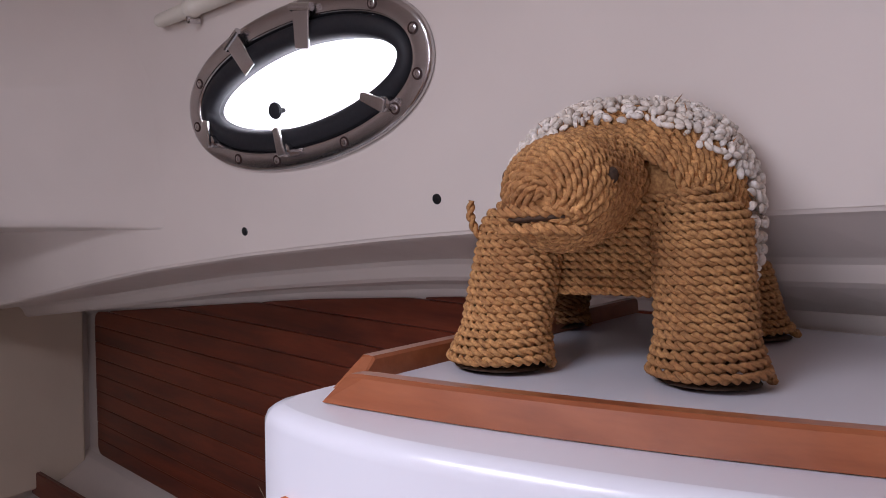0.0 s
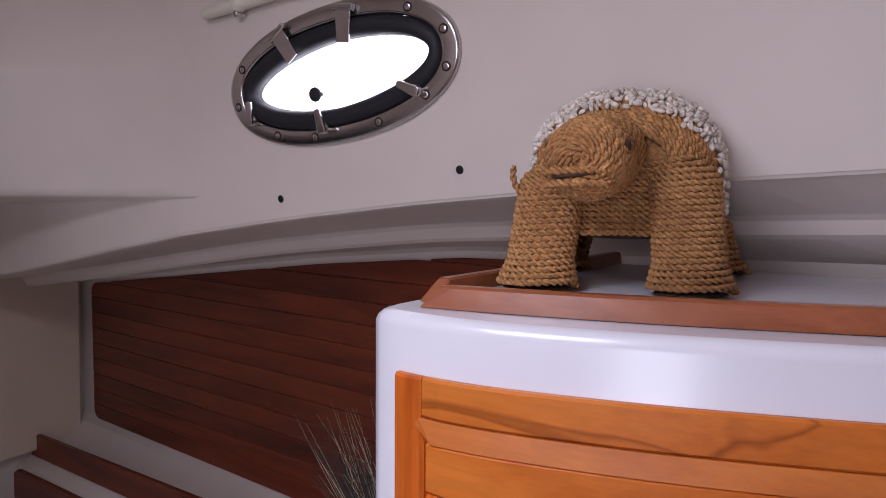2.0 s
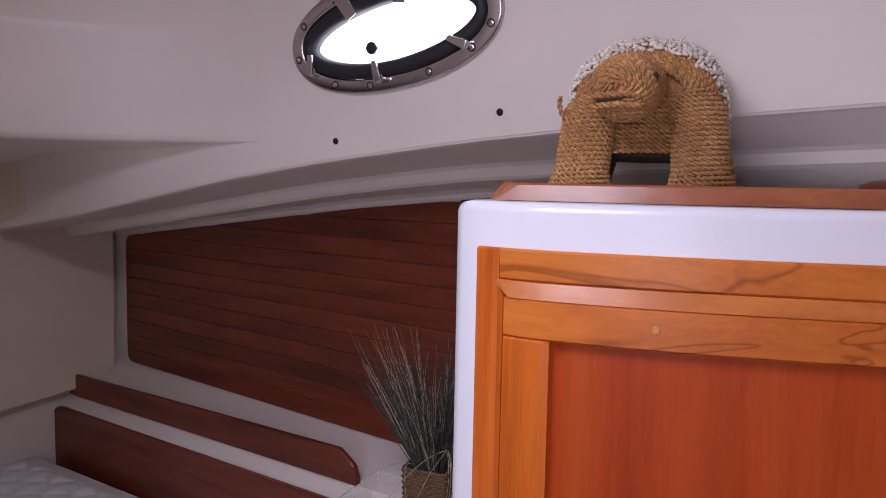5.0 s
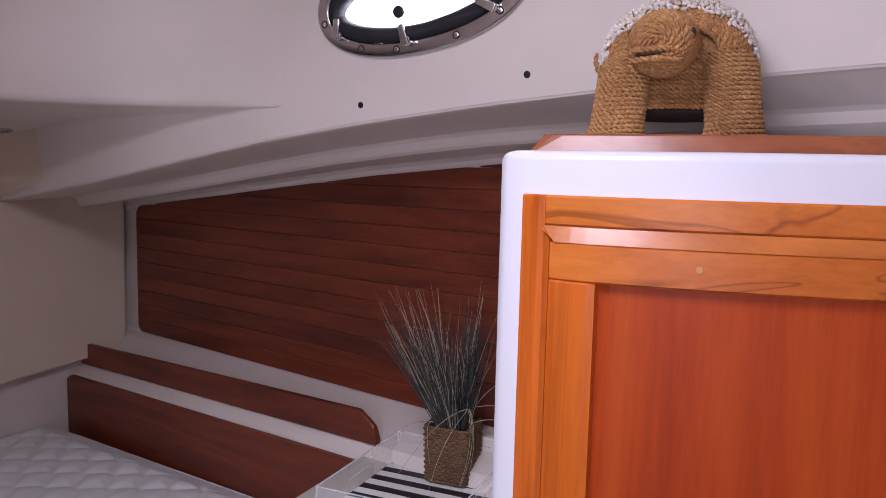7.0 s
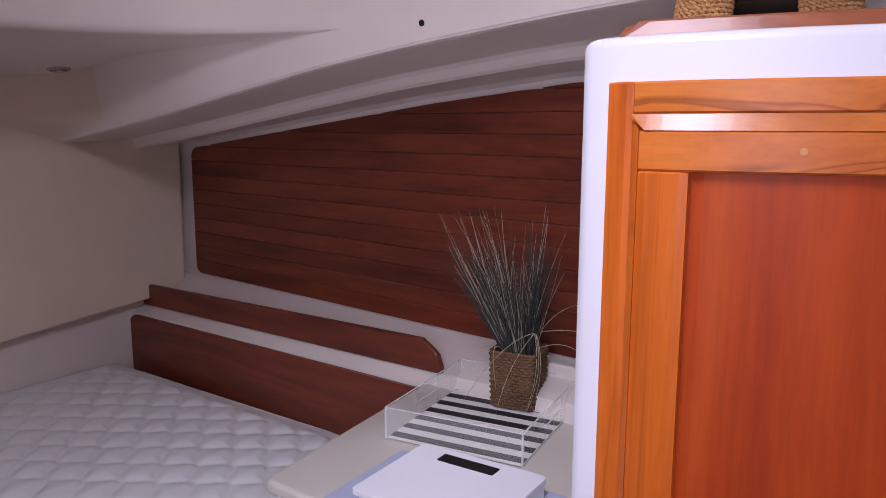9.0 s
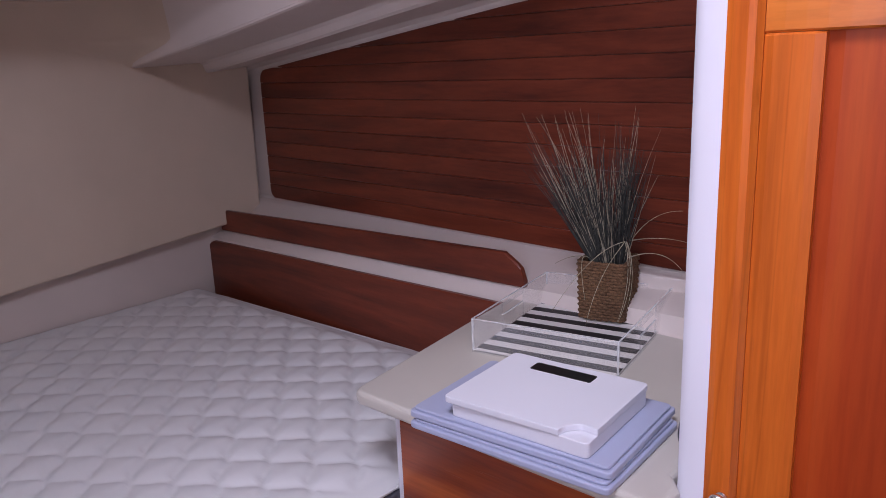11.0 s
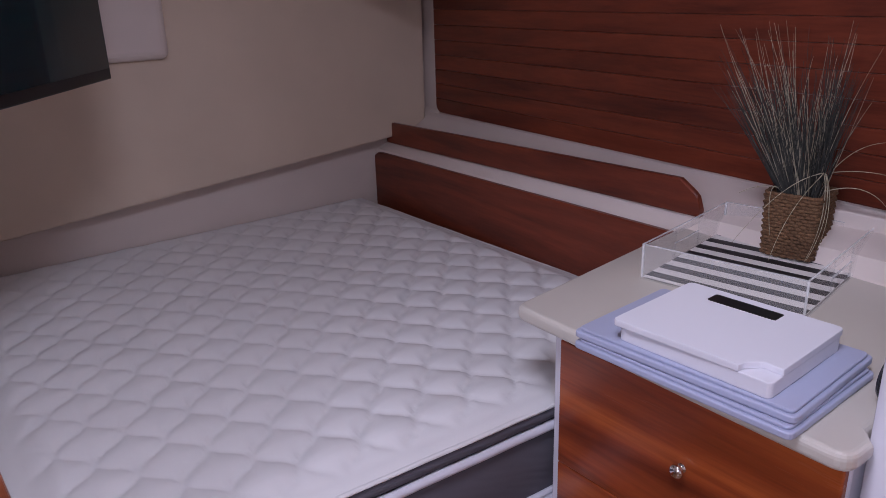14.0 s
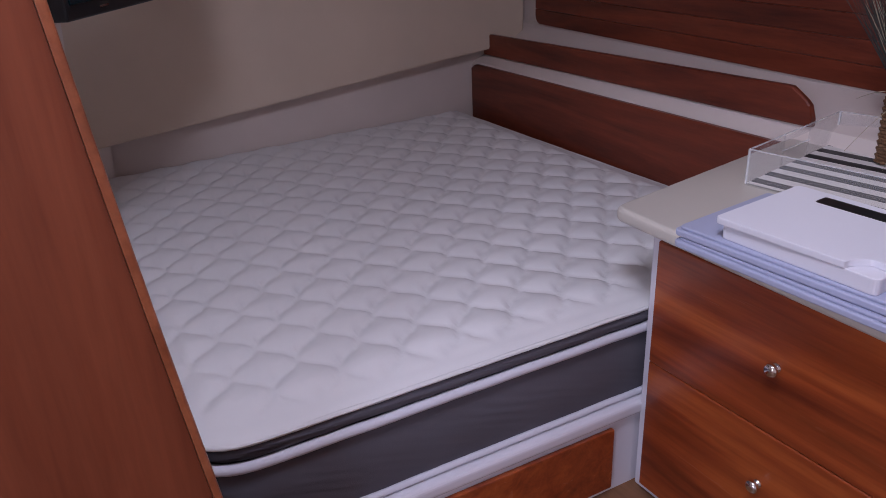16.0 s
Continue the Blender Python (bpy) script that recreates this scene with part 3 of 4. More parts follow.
# ---- tall cabinet ----
FRONT = [(-0.520, 0.468), (-0.5185, 0.438), (-0.511, 0.420), (-0.492, 0.406), (-0.460, 0.3985), (-0.40, 0.393), (-0.32, 0.398), (-0.2, 0.422), (-0.1, 0.450), (0.03, 0.495), (0.2, 0.560), (0.35, 0.622), (0.5, 0.69)]


def smooth_line(points, n):
    """Catmull-Rom points through a plan curve."""
    p = [np.array(q, float) for q in points]
    p = [2 * p[0] - p[1]] + p + [2 * p[-1] - p[-2]]
    out = []
    for i in range(1, len(p) - 2):
        for k in range(n):
            u = k / n
            a, b, c, d = p[i - 1:i + 3]
            out.append(tuple(0.5 * (2 * b + (c - a) * u + (2 * a - 5 * b + 4 * c - d) * u * u + (3 * b - a - 3 * c + d) * u ** 3)))
    out.append(tuple(p[-2]))
    return out


FRONT = FRONT[:4] + smooth_line(FRONT[4:], 6)


def front_y(x):
    return curve_at(FRONT[4:], x)


def bowed(x0, x1, z0, z1, off0, off1, steps=28, edge=0.003):
    """A slab that follows the bowed cabinet front; off0 and off1: how far its back and face stand proud."""
    lines = []
    for i in range(steps + 1):
        x = x0 + (x1 - x0) * i / steps
        y = front_y(x)
        f = off1 if 0 < i < steps else max(off0, off1 - edge)
        lines.append([(x, y - off0, z0), (x, y - f + edge, z0), (x, y - f, z0 + edge), (x, y - f, z1 - edge), (x, y - f + edge, z1), (x, y - off0, z1)])
    verts, faces = loft(lines, closed=True)
    n = len(lines[0])
    faces += [tuple(range(n)), tuple(steps * n + j for j in range(n))]
    return verts, faces


def tall_cabinet():
    t = thing("tall_cabinet", pose(0, 0, 0), "tall white bow-fronted locker with an orange cherry panelled door", "cabinet")
    top = 1.65
    outline = FRONT + [(0.5, 1.10), (-0.520, 1.13)]
    levels = [(0.0, 0.0), (top - 0.016, 0.0), (top - 0.008, 0.0025), (top - 0.003, 0.007), (top, 0.016)]
    lines = []
    for z, s in levels:
        lines.append([(x + s * (1 if x < 0 else -1) * min(1, max(0, (abs(x) - 0.48) / 0.03)), y + s * (1 if y < 0.75 else 0), z) for x, y in outline])
    verts, faces = loft(lines, closed=True)
    n = len(outline)
    faces += [tuple((len(lines) - 1) * n + j for j in range(n)), tuple(range(n))]
    link_mesh("body", verts, faces, GELCOAT, t, "glossy white bow-fronted body", smooth=True)
    body = t.children[0].data
    for poly in body.polygons:
        if len(poly.vertices) > 4 or abs(poly.normal.z) > 0.999:
            poly.use_smooth = False
    plate = [(-0.466, 1.10), (-0.466, 0.476)] + [(-0.43 + 0.88 * k / 16, 0.4765 + 0.10 * (k / 16 * 0.957 + 0.035) + 0.24 * (k / 16 * 0.957 + 0.035) ** 2) for k in range(17)] + [(0.45, 1.08)]
    part("shelf_top", prism(plate, top + 0.0005, top + 0.008), GELCOAT, t, "satin white shelf top inside the rails")
    # the joined-up inner door: stiles, rails, moulding and veneer panel
    xl, xr, zt, zb = -0.456, 0.42, 1.582, 0.30
    iw = 0.128
    v, f = bowed(xl + iw - 0.004, xr - iw + 0.004, zb + 0.1, zt - iw + 0.004, 0.0003, 0.007)
    door = link_mesh("door", v, f, CHERRY_RED, t, "orange cherry door with a flat red veneer panel")
    def add(name, args, mat, label=""):
        v, f = bowed(*args)
        return link_mesh(name, v, f, mat, door, label)
    add("stile", (xl, xl + 0.0412, zb, zt, 0.0005, 0.0125, 4), CHERRY_UP)
    add("stile", (xl + 0.0552, xl + iw, zb, zt - iw - 0.0004, 0.0005, 0.0215, 6), CHERRY_UP)
    add("stile", (xr - iw, xr, zb, zt, 0.0005, 0.016, 6), CHERRY_UP)
    add("rail", (xl + 0.0414, xr - iw - 0.0005, zt - 0.046, zt, 0.0005, 0.0115), CHERRY)
    add("rail", (xl + 0.0552, xr - iw - 0.0005, zt - iw, zt - 0.0702, 0.0005, 0.0215), CHERRY)
    add("rail", (xl + iw + 0.0005, xr - iw - 0.0005, zb, zb + 0.12, 0.0005, 0.0185), CHERRY)
    # bevelled moulding between the outer and inner rail
    lines = []
    x0, x1 = xl + 0.04, xr - iw - 0.001
    for i in range(31):
        x = x0 + (x1 - x0) * i / 30
        y = front_y(x)
        low = zt - 0.0700 if i else zt - 0.050
        lines.append([(x, y - 0.001, zt - 0.0463), (x, y - 0.0112, zt - 0.0463), (x, y - 0.0120, zt - 0.0468), (x, y - 0.0217, low), (x, y - 0.001, low)])
    v, f = loft(lines, closed=True)
    f += [tuple(range(5)), tuple(30 * 5 + j for j in range(5))]
    link_mesh("moulding", v, f, CHERRY_GLOSS, door, "bevelled moulding strip")
    lines = []
    for k in range(2):
        z = (zb, zt - 0.0500)[k]
        e = (0.0, 0.0200)[k]
        row = []
        for dx, off in ((0.0413, 0.001), (0.0413, 0.0122), (0.0551, 0.0214), (0.0551, 0.001)):
            x = xl + dx
            row.append((x, front_y(x) - off, z - (e if dx > 0.05 else 0)))
        lines.append(row)
    v, f = loft(lines, closed=True)
    f += [(0, 1, 2, 3), (4, 5, 6, 7)]
    link_mesh("moulding", v, f, CHERRY_UP, door, "bevelled moulding strip")
    xk = -0.185
    m = Matrix.Translation((xk, front_y(xk) - 0.0214, 1.484)) @ pose(0, 0, 0, 90, 0, 0)
    part("wood_plug", lathe([(0.0055, 0), (0.0055, 0.0008), (0.004, 0.0012)], 16, m=m), PLUG, door, "small round wooden plug")
    drawer_knob(door, -0.425, front_y(-0.425) - 0.013, 0.765)
    return t


PLUG = plain("pale wood plug", (0.55, 0.24, 0.07), 0.4, grain=200)
tall_cabinet()


def shelf_fiddle():
    """The teak fiddle rail round the top of the tall cabinet, mitred with a gap at the corner."""
    z = 1.651
    lines = []
    for i in range(25):
        f = i / 24
        x = -0.462 + 0.92 * f
        y = 0.445 + 0.10 * f + 0.24 * f * f
        lean = 0.008
        xs = 0.022 if i == 0 else 0.0
        lines.append([(x, y, z), (x + xs, y + lean, z + 0.024), (x + xs * 1.1, y + lean + 0.004, z + 0.027), (x + xs * 1.2, y + 0.026, z + 0.027), (x + xs * 1.2, y + 0.030, z + 0.024), (x, y + 0.032, z)])
    verts, faces = loft(lines, closed=True)
    faces += [tuple(range(6)), tuple(24 * 6 + j for j in range(6))]
    ob = link_mesh("shelf_fiddle", verts, faces, RAIL_WOOD)
    tagged(ob, "red-brown teak fiddle rail along the front of the shelf", "rail")
    lines = []
    for i in range(11):
        f = i / 10
        y = 0.488 + 0.62 * f
        x = -0.494 + 0.0 * f
        ys = 0.03 if i == 0 else 0.0
        lines.append([(x, y, z), (x + 0.008, y + ys, z + 0.026), (x + 0.011, y + ys, z + 0.029), (x + 0.024, y + ys, z + 0.029), (x + 0.027, y + ys, z + 0.026), (x + 0.030, y, z)])
    verts, faces = loft(lines, closed=True)
    faces += [tuple(range(6)), tuple(10 * 6 + j for j in range(6))]
    ob = link_mesh("shelf_fiddle", verts, faces, RAIL_WOOD)
    tagged(ob, "red-brown teak fiddle rail along the side of the shelf", "rail")


shelf_fiddle()

# ---- port light ----
def ring_loft(profile, m, steps=72, outer=2.15, inner=2.15):
    """An oval ring; the smaller ovals may be more pointed than the outer ones."""
    lines = []
    big, small = max(p[0] for p in profile), min(p[0] for p in profile)
    for a, b, h in profile:
        power = inner + (outer - inner) * (a - small) / max(1e-6, big - small)
        lines.append([m @ Vector((*ellipse(a, b, 2 * math.pi * k / steps, power), h)) for k in range(steps)])
    return loft(lines, closed=True)


def cylinder_between(p, q, r, sides=14):
    return tube([p, q], r, sides)


def port_light():
    t = thing("port_light", port_matrix, "oval port light with a polished steel flange, black gasket and bright daylight behind", "porthole", kind="structure")
    one = Matrix.Identity(4)
    v, f = ring_loft([(0.300, 0.133, -0.002), (0.307, 0.139, 0.0005), (0.3065, 0.1385, 0.0065), (0.3045, 0.1365, 0.0098), (0.3015, 0.1335, 0.0112), (0.298, 0.130, 0.0117), (0.275, 0.109, 0.0123), (0.2715, 0.106, 0.0118), (0.268, 0.103, 0.009), (0.267, 0.102, 0.003), (0.267, 0.102, -0.05)], one)
    link_mesh("flange", v, f, STEEL, t, "polished stainless flange", smooth=True)
    v, f = ring_loft([(0.2665, 0.1015, -0.01), (0.2660, 0.1010, 0.006), (0.262, 0.097, 0.014), (0.252, 0.086, 0.0165), (0.243, 0.073, 0.015), (0.238, 0.067, 0.006), (0.236, 0.065, -0.022), (0.2665, 0.1015, -0.03)], one, inner=1.78)
    link_mesh("sash_frame", v, f, RUBBER, t, "black sash frame and gasket", smooth=True)
    outline = [ellipse(0.249, 0.079, 2 * math.pi * k / 64, 2.15) for k in range(64)]
    pane = part("pane", prism(outline, -0.014, -0.008), GLASS, t, "clear glass pane")
    pane.visible_shadow = False
    for deg in (12, 44, 80, 118, 150, 186, 232, 256, 288, 318, 342):
        u, w = ellipse(0.286, 0.119, radians(deg), 2.15)
        m = Matrix.Translation((u, w, 0.0122))
        part("countersink", lathe([(0.0098, -0.001), (0.0098, 0.0006), (0.0066, 0.0009)], 16, m=m), SEAM, t, "dark ring round a screw")
        screw = part("screw", lathe([(0.0068, 0.0), (0.0066, 0.0012), (0.0045, 0.0020), (0.0028, 0.0021), (0.0022, 0.0010)], 14, m=m), STEEL, t, smooth=False)
    for deg in (78, 113):
        u, w = ellipse(0.282, 0.116, radians(deg), 2.15)
        turn = Matrix.Translation((u, w, 0.012)) @ pose(0, 0, 0, 0, 0, math.degrees(math.atan2(w * 2.2, u)) - 90)
        bm = bmesh.new()
        box(-0.019, 0.019, -0.062, 0.006, 0.0085, 0.0125, 0.0012, 2, bm)
        for v in bm.verts:
            if v.co.y < -0.03:
                v.co.z -= 0.002
                v.co.x *= 0.86
            v.co = turn @ v.co
        strap = part("hinge_strap", bm, STEEL, t, "steel hinge strap")
        vv, ff = cylinder_between(turn @ Vector((-0.024, 0.006, 0.009)), turn @ Vector((0.024, 0.006, 0.009)), 0.0072)
        link_mesh("hinge_pin", vv, ff, STEEL, t, smooth=False)
    for deg, aim in ((208, 75), (263, 95), (318, 150)):
        u, w = ellipse(0.270, 0.104, radians(deg), 2.15)
        at = Matrix.Translation((u, w, 0.010)) @ pose(0, 0, 0, 0, 0, aim)
        bm = lathe([(0.0125, 0.0), (0.0125, 0.014), (0.0105, 0.018), (0.005, 0.0195)], 18, m=at)
        post = part("dog_post", bm, STEEL, t, "round clamp post")
        outline = rounded([(-0.010, -0.0115), (0.042, -0.007), (0.042, 0.007), (-0.010, 0.0115)], 0.006, 4)
        bm = prism(outline, 0.018, 0.0255, 0.002, 2)
        for v in bm.verts:
            v.co = at @ v.co
        part("dog_lever", bm, STEEL, t, "steel clamp lever")
    at = Matrix.Translation((-0.052, -0.030, -0.006))
    part("pull_knob", lathe([(0.005, 0.0), (0.005, 0.016), (0.0145, 0.018), (0.0155, 0.021), (0.0145, 0.0245), (0.004, 0.026)], 24, m=at), RUBBER, t, "small black round pull knob")


port_light()


def daylight_sheet():
    """Overexposed sky beyond the port light."""
    def build(nt, b):
        e = node(nt, "ShaderNodeEmission", Color=(0.93, 0.92, 1.0, 1), Strength=5.0)
        nt.links.new(e.outputs[0], nt.nodes["Material Output"].inputs["Surface"])
    m = material("bright sky", build)
    verts = [(-8, 2.6, -0.5), (2, 2.6, -0.5), (2, 2.6, 7), (-8, 2.6, 7)]
    tagged(link_mesh("backdrop", verts, [(0, 1, 2, 3)], m), "plain bright overcast sky outside the port light", "sky", kind="structure")


daylight_sheet()


def hull_point(x, z, out=0.0):
    n = Vector((0.0510, -0.9899, -0.1321))
    return Vector((x, hull_y(x, z), z)) + n * out


for x, z in ((-1.192, 1.778), (-0.718, 1.837)):
    m = Matrix.Translation(hull_point(x, z)) @ hull_matrix.to_3x3().to_4x4()
    ob = part("screw_cap", lathe([(0.0085, -0.001), (0.0085, 0.0008), (0.0070, 0.0022), (0.0035, 0.0028)], 20, m=m), BLACK, smooth=False)
    tagged(ob, "small round black screw cap in the cabin side", "screw cap", "screw caps")


def tube_lamp():
    t = thing("grab_rail", pose(0, 0, 0), "ivory round grab rail screwed along the top of the cabin side", "rail")
    def at(x):
        return hull_point(x, 2.197 + 0.085 * (x + 1.3), 0.022)
    v, f = tube([at(-1.235 + 0.1 * i) for i in range(26)], 0.0165, 18)
    link_mesh("tube", v, f, IVORY, t, smooth=True)
    v, f = tube([at(-1.345), at(-1.335), at(-1.26), at(-1.225)], [0.010, 0.0135, 0.0145, 0.0145], 18)
    link_mesh("end_cap", v, f, IVORY, t, "slimmer ivory end piece", smooth=True)
    v, f = tube([at(-1.245), at(-1.240), at(-1.228), at(-1.222)], [0.0165, 0.0188, 0.0188, 0.0165], 18)
    link_mesh("collar", v, f, IVORY, t, smooth=True)
    for dz in (0.026, -0.022):
        m = Matrix.Translation(at(-1.236) + Vector((0, -0.006, dz))) @ hull_matrix.to_3x3().to_4x4()
        part("screw", lathe([(0.0075, -0.022), (0.0075, 0.002), (0.004, 0.004)], 14, m=m), STEEL, t)


tube_lamp()


def recessed_lamp():
    m = Matrix.Translation((-2.70, 0.755, 1.7160)) @ pose(0, 0, 0, 0, -7.1, 0)
    t = thing("recessed_lamp", m, "small round recessed lamp, switched off, in the overhang", "lamp")
    part("bezel", lathe([(0.040, 0.004), (0.040, -0.004), (0.034, -0.007), (0.028, -0.005), (0.027, 0.004)], 28), STEEL, t, "steel ring", smooth=False)
    part("lens", lathe([(0.027, 0.003), (0.027, -0.001), (0.012, -0.0025)], 28), BLACK, t, "dark lens")


recessed_lamp()


def television():
    p, q = Vector((-2.35, -0.10, 0)), Vector((-1.73, -0.585, 0))
    d = (q - p).normalized()
    w = (q - p).length
    m = Matrix.Translation(((p.x + q.x) / 2, (p.y + q.y) / 2, 1.185)) @ Matrix.Rotation(math.atan2(-d.y, -d.x), 4, "Z")
    t = thing("television", m, "thin black flat television, switched off, on a wall arm", "television")
    part("housing", box(-w / 2, w / 2, -0.0, 0.035, 0, 0.45, 0.004, 2), BLACK, t)
    part("screen", box(-w / 2 + 0.014, w / 2 - 0.014, -0.0035, -0.0005, 0.03, 0.436), SCREEN, t, "dark glossy screen")
    bm = box(-0.35 * w, -0.35 * w + 0.035, -0.0012, -0.0002, 0.014, 0.018)
    part("logo_bar", bm, STEEL, t, "small grey bar")
    arm = m.inverted()
    a = arm @ Vector((-2.25, -0.55, 1.42))
    b = arm @ Vector((BULKHEAD + 0.0, -0.5, 1.42))
    v, f = tube([(0, 0.034, 0.245), a, b], 0.018, 10)
    link_mesh("wall_arm", v, f, BLACK, t)
    bm = box(BULKHEAD + 0.047, BULKHEAD + 0.105, -0.9, 0.255, 1.180, 1.70, 0.03, 4)
    ob = part("raised_panel", bm, LINER)
    tagged(ob, "off-white raised panel with rounded corners on the bulkhead", "wall panel", kind="structure")


television()


# ---- things on the worktop ----
def stacked_slabs():
    for z, dx, dy, rot in ((0.7460, 0.004, -0.006, 1.2), (0.7660, -0.004, 0.004, 2.6)):
        m = pose(-0.797 + dx, 0.452 + dy, z, 0, 0, rot)
        t = thing("plastic_slab", m, "thin pale blue-grey plastic slab with rounded corners in a stack of two", "slab", "stacked slabs")
        outline = rounded([(-0.213, -0.145), (0.213, -0.145), (0.213, 0.145), (-0.213, 0.145)], 0.014, 5)
        part("plate", prism(outline, 0.0, 0.0125, 0.003, 3), BLUE_PLASTIC, t)
        outline = rounded([(-0.206, -0.138), (0.206, -0.138), (0.206, 0.138), (-0.206, 0.138)], 0.012, 5)
        part("top_sheet", prism(outline, 0.0127, 0.0188, 0.002, 2), BLUE_PLASTIC, t)


stacked_slabs()


def white_box():
    m = pose(-0.783, 0.449, 0.7850, 0, 0, 2.5)
    t = thing("white_box", m, "flat white plastic box with a black display and a cut-out grip", "device")
    hw, hd = 0.150, 0.127
    part("base", prism(rounded([(-hw + 0.01, -hd + 0.008), (hw - 0.001, -hd + 0.001), (hw - 0.001, hd - 0.006), (-hw + 0.008, hd - 0.006)], 0.012, 5), 0.0, 0.0280, 0.002, 2), WHITE_PLASTIC, t)
    top = [(-hw, -hd), (hw - 0.056, -hd), (hw - 0.054, -hd + 0.016), (hw - 0.034, -hd + 0.040), (hw, -hd + 0.036), (hw, hd), (-hw, hd)]
    part("cover", prism(rounded(top, [0.012, 0.003, 0.008, 0.008, 0.003, 0.014, 0.014], 4), 0.0282, 0.0405, 0.0016, 2), WHITE_PLASTIC, t, "white cover with a grip notch")
    outline = rounded([(-0.079, 0.068), (0.055, 0.068), (0.055, 0.103), (-0.079, 0.103)], 0.005, 4)
    part("display", prism(outline, 0.0403, 0.0413), BLACK, t, "black display window")


white_box()


def tray():
    m = pose(-1.138, 0.672, 0.7455, 0, 0, 8.6)
    t = thing("serving_tray", m, "clear acrylic tray with a black and white striped base", "tray")
    W, D, H, th = 0.366, 0.445, 0.084, 0.0045
    part("base", box(0, W, 0, D, 0.0, 0.004), ACRYLIC, t, "clear acrylic base").visible_shadow = False
    part("white_insert", box(th, W - th, th, D - th, 0.0042, 0.0058), STRIPE_WHITE, t, "white printed insert")
    n = 7
    pitch = (D - 2 * th) / n
    for k in range(n):
        part("stripe", box(th + 0.001, W - th - 0.001, th + 0.012 + k * pitch, th + 0.012 + k * pitch + pitch * 0.47, 0.0059, 0.0065), STRIPE_BLACK, t, "black stripe")
    for y in (0.0, D - th):
        part("wall", box(th + 0.0003, W - th - 0.0003, y, y + th, 0.0041, H), ACRYLIC, t).visible_shadow = False
        part("polished_edge", box(th + 0.0003, W - th - 0.0003, y, y + th, H + 0.0002, H + 0.0016), ACRYLIC_EDGE, t, "pale polished edge").visible_shadow = False
    for x in (0.0, W - th):
        bm = bmesh.new()
        y0, y1, s0, s1, z0, z1 = th + 0.0005, D - th - 0.0005, D * 0.36, D * 0.64, H * 0.52, H * 0.80
        for a, b, c, d in ((y0, s0, 0.0041, H), (s1, y1, 0.0041, H), (s0, s1, 0.0041, z0), (s0, s1, z1, H)):
            box(x, x + th, a, b, c, d, bm=bm)
        bmesh.ops.remove_doubles(bm, verts=bm.verts, dist=1e-5)
        part("handle_wall", bm, ACRYLIC, t, "acrylic wall with a slot handle").visible_shadow = False
        part("polished_edge", box(x, x + th, y0, y1, H + 0.0002, H + 0.0016), ACRYLIC_EDGE, t, "pale polished edge").visible_shadow = False
        part("slot_edge", box(x, x + th, s0, s1, z0 + 0.0002, z0 + 0.0016), ACRYLIC_EDGE, t, "pale polished edge").visible_shadow = False
        for y in (0.0, D - th):
            part("corner_edge", box(x, x + th, y, y + th, 0.0045, H + 0.0016), ACRYLIC_EDGE, t, "pale glued corner").visible_shadow = False


tray()


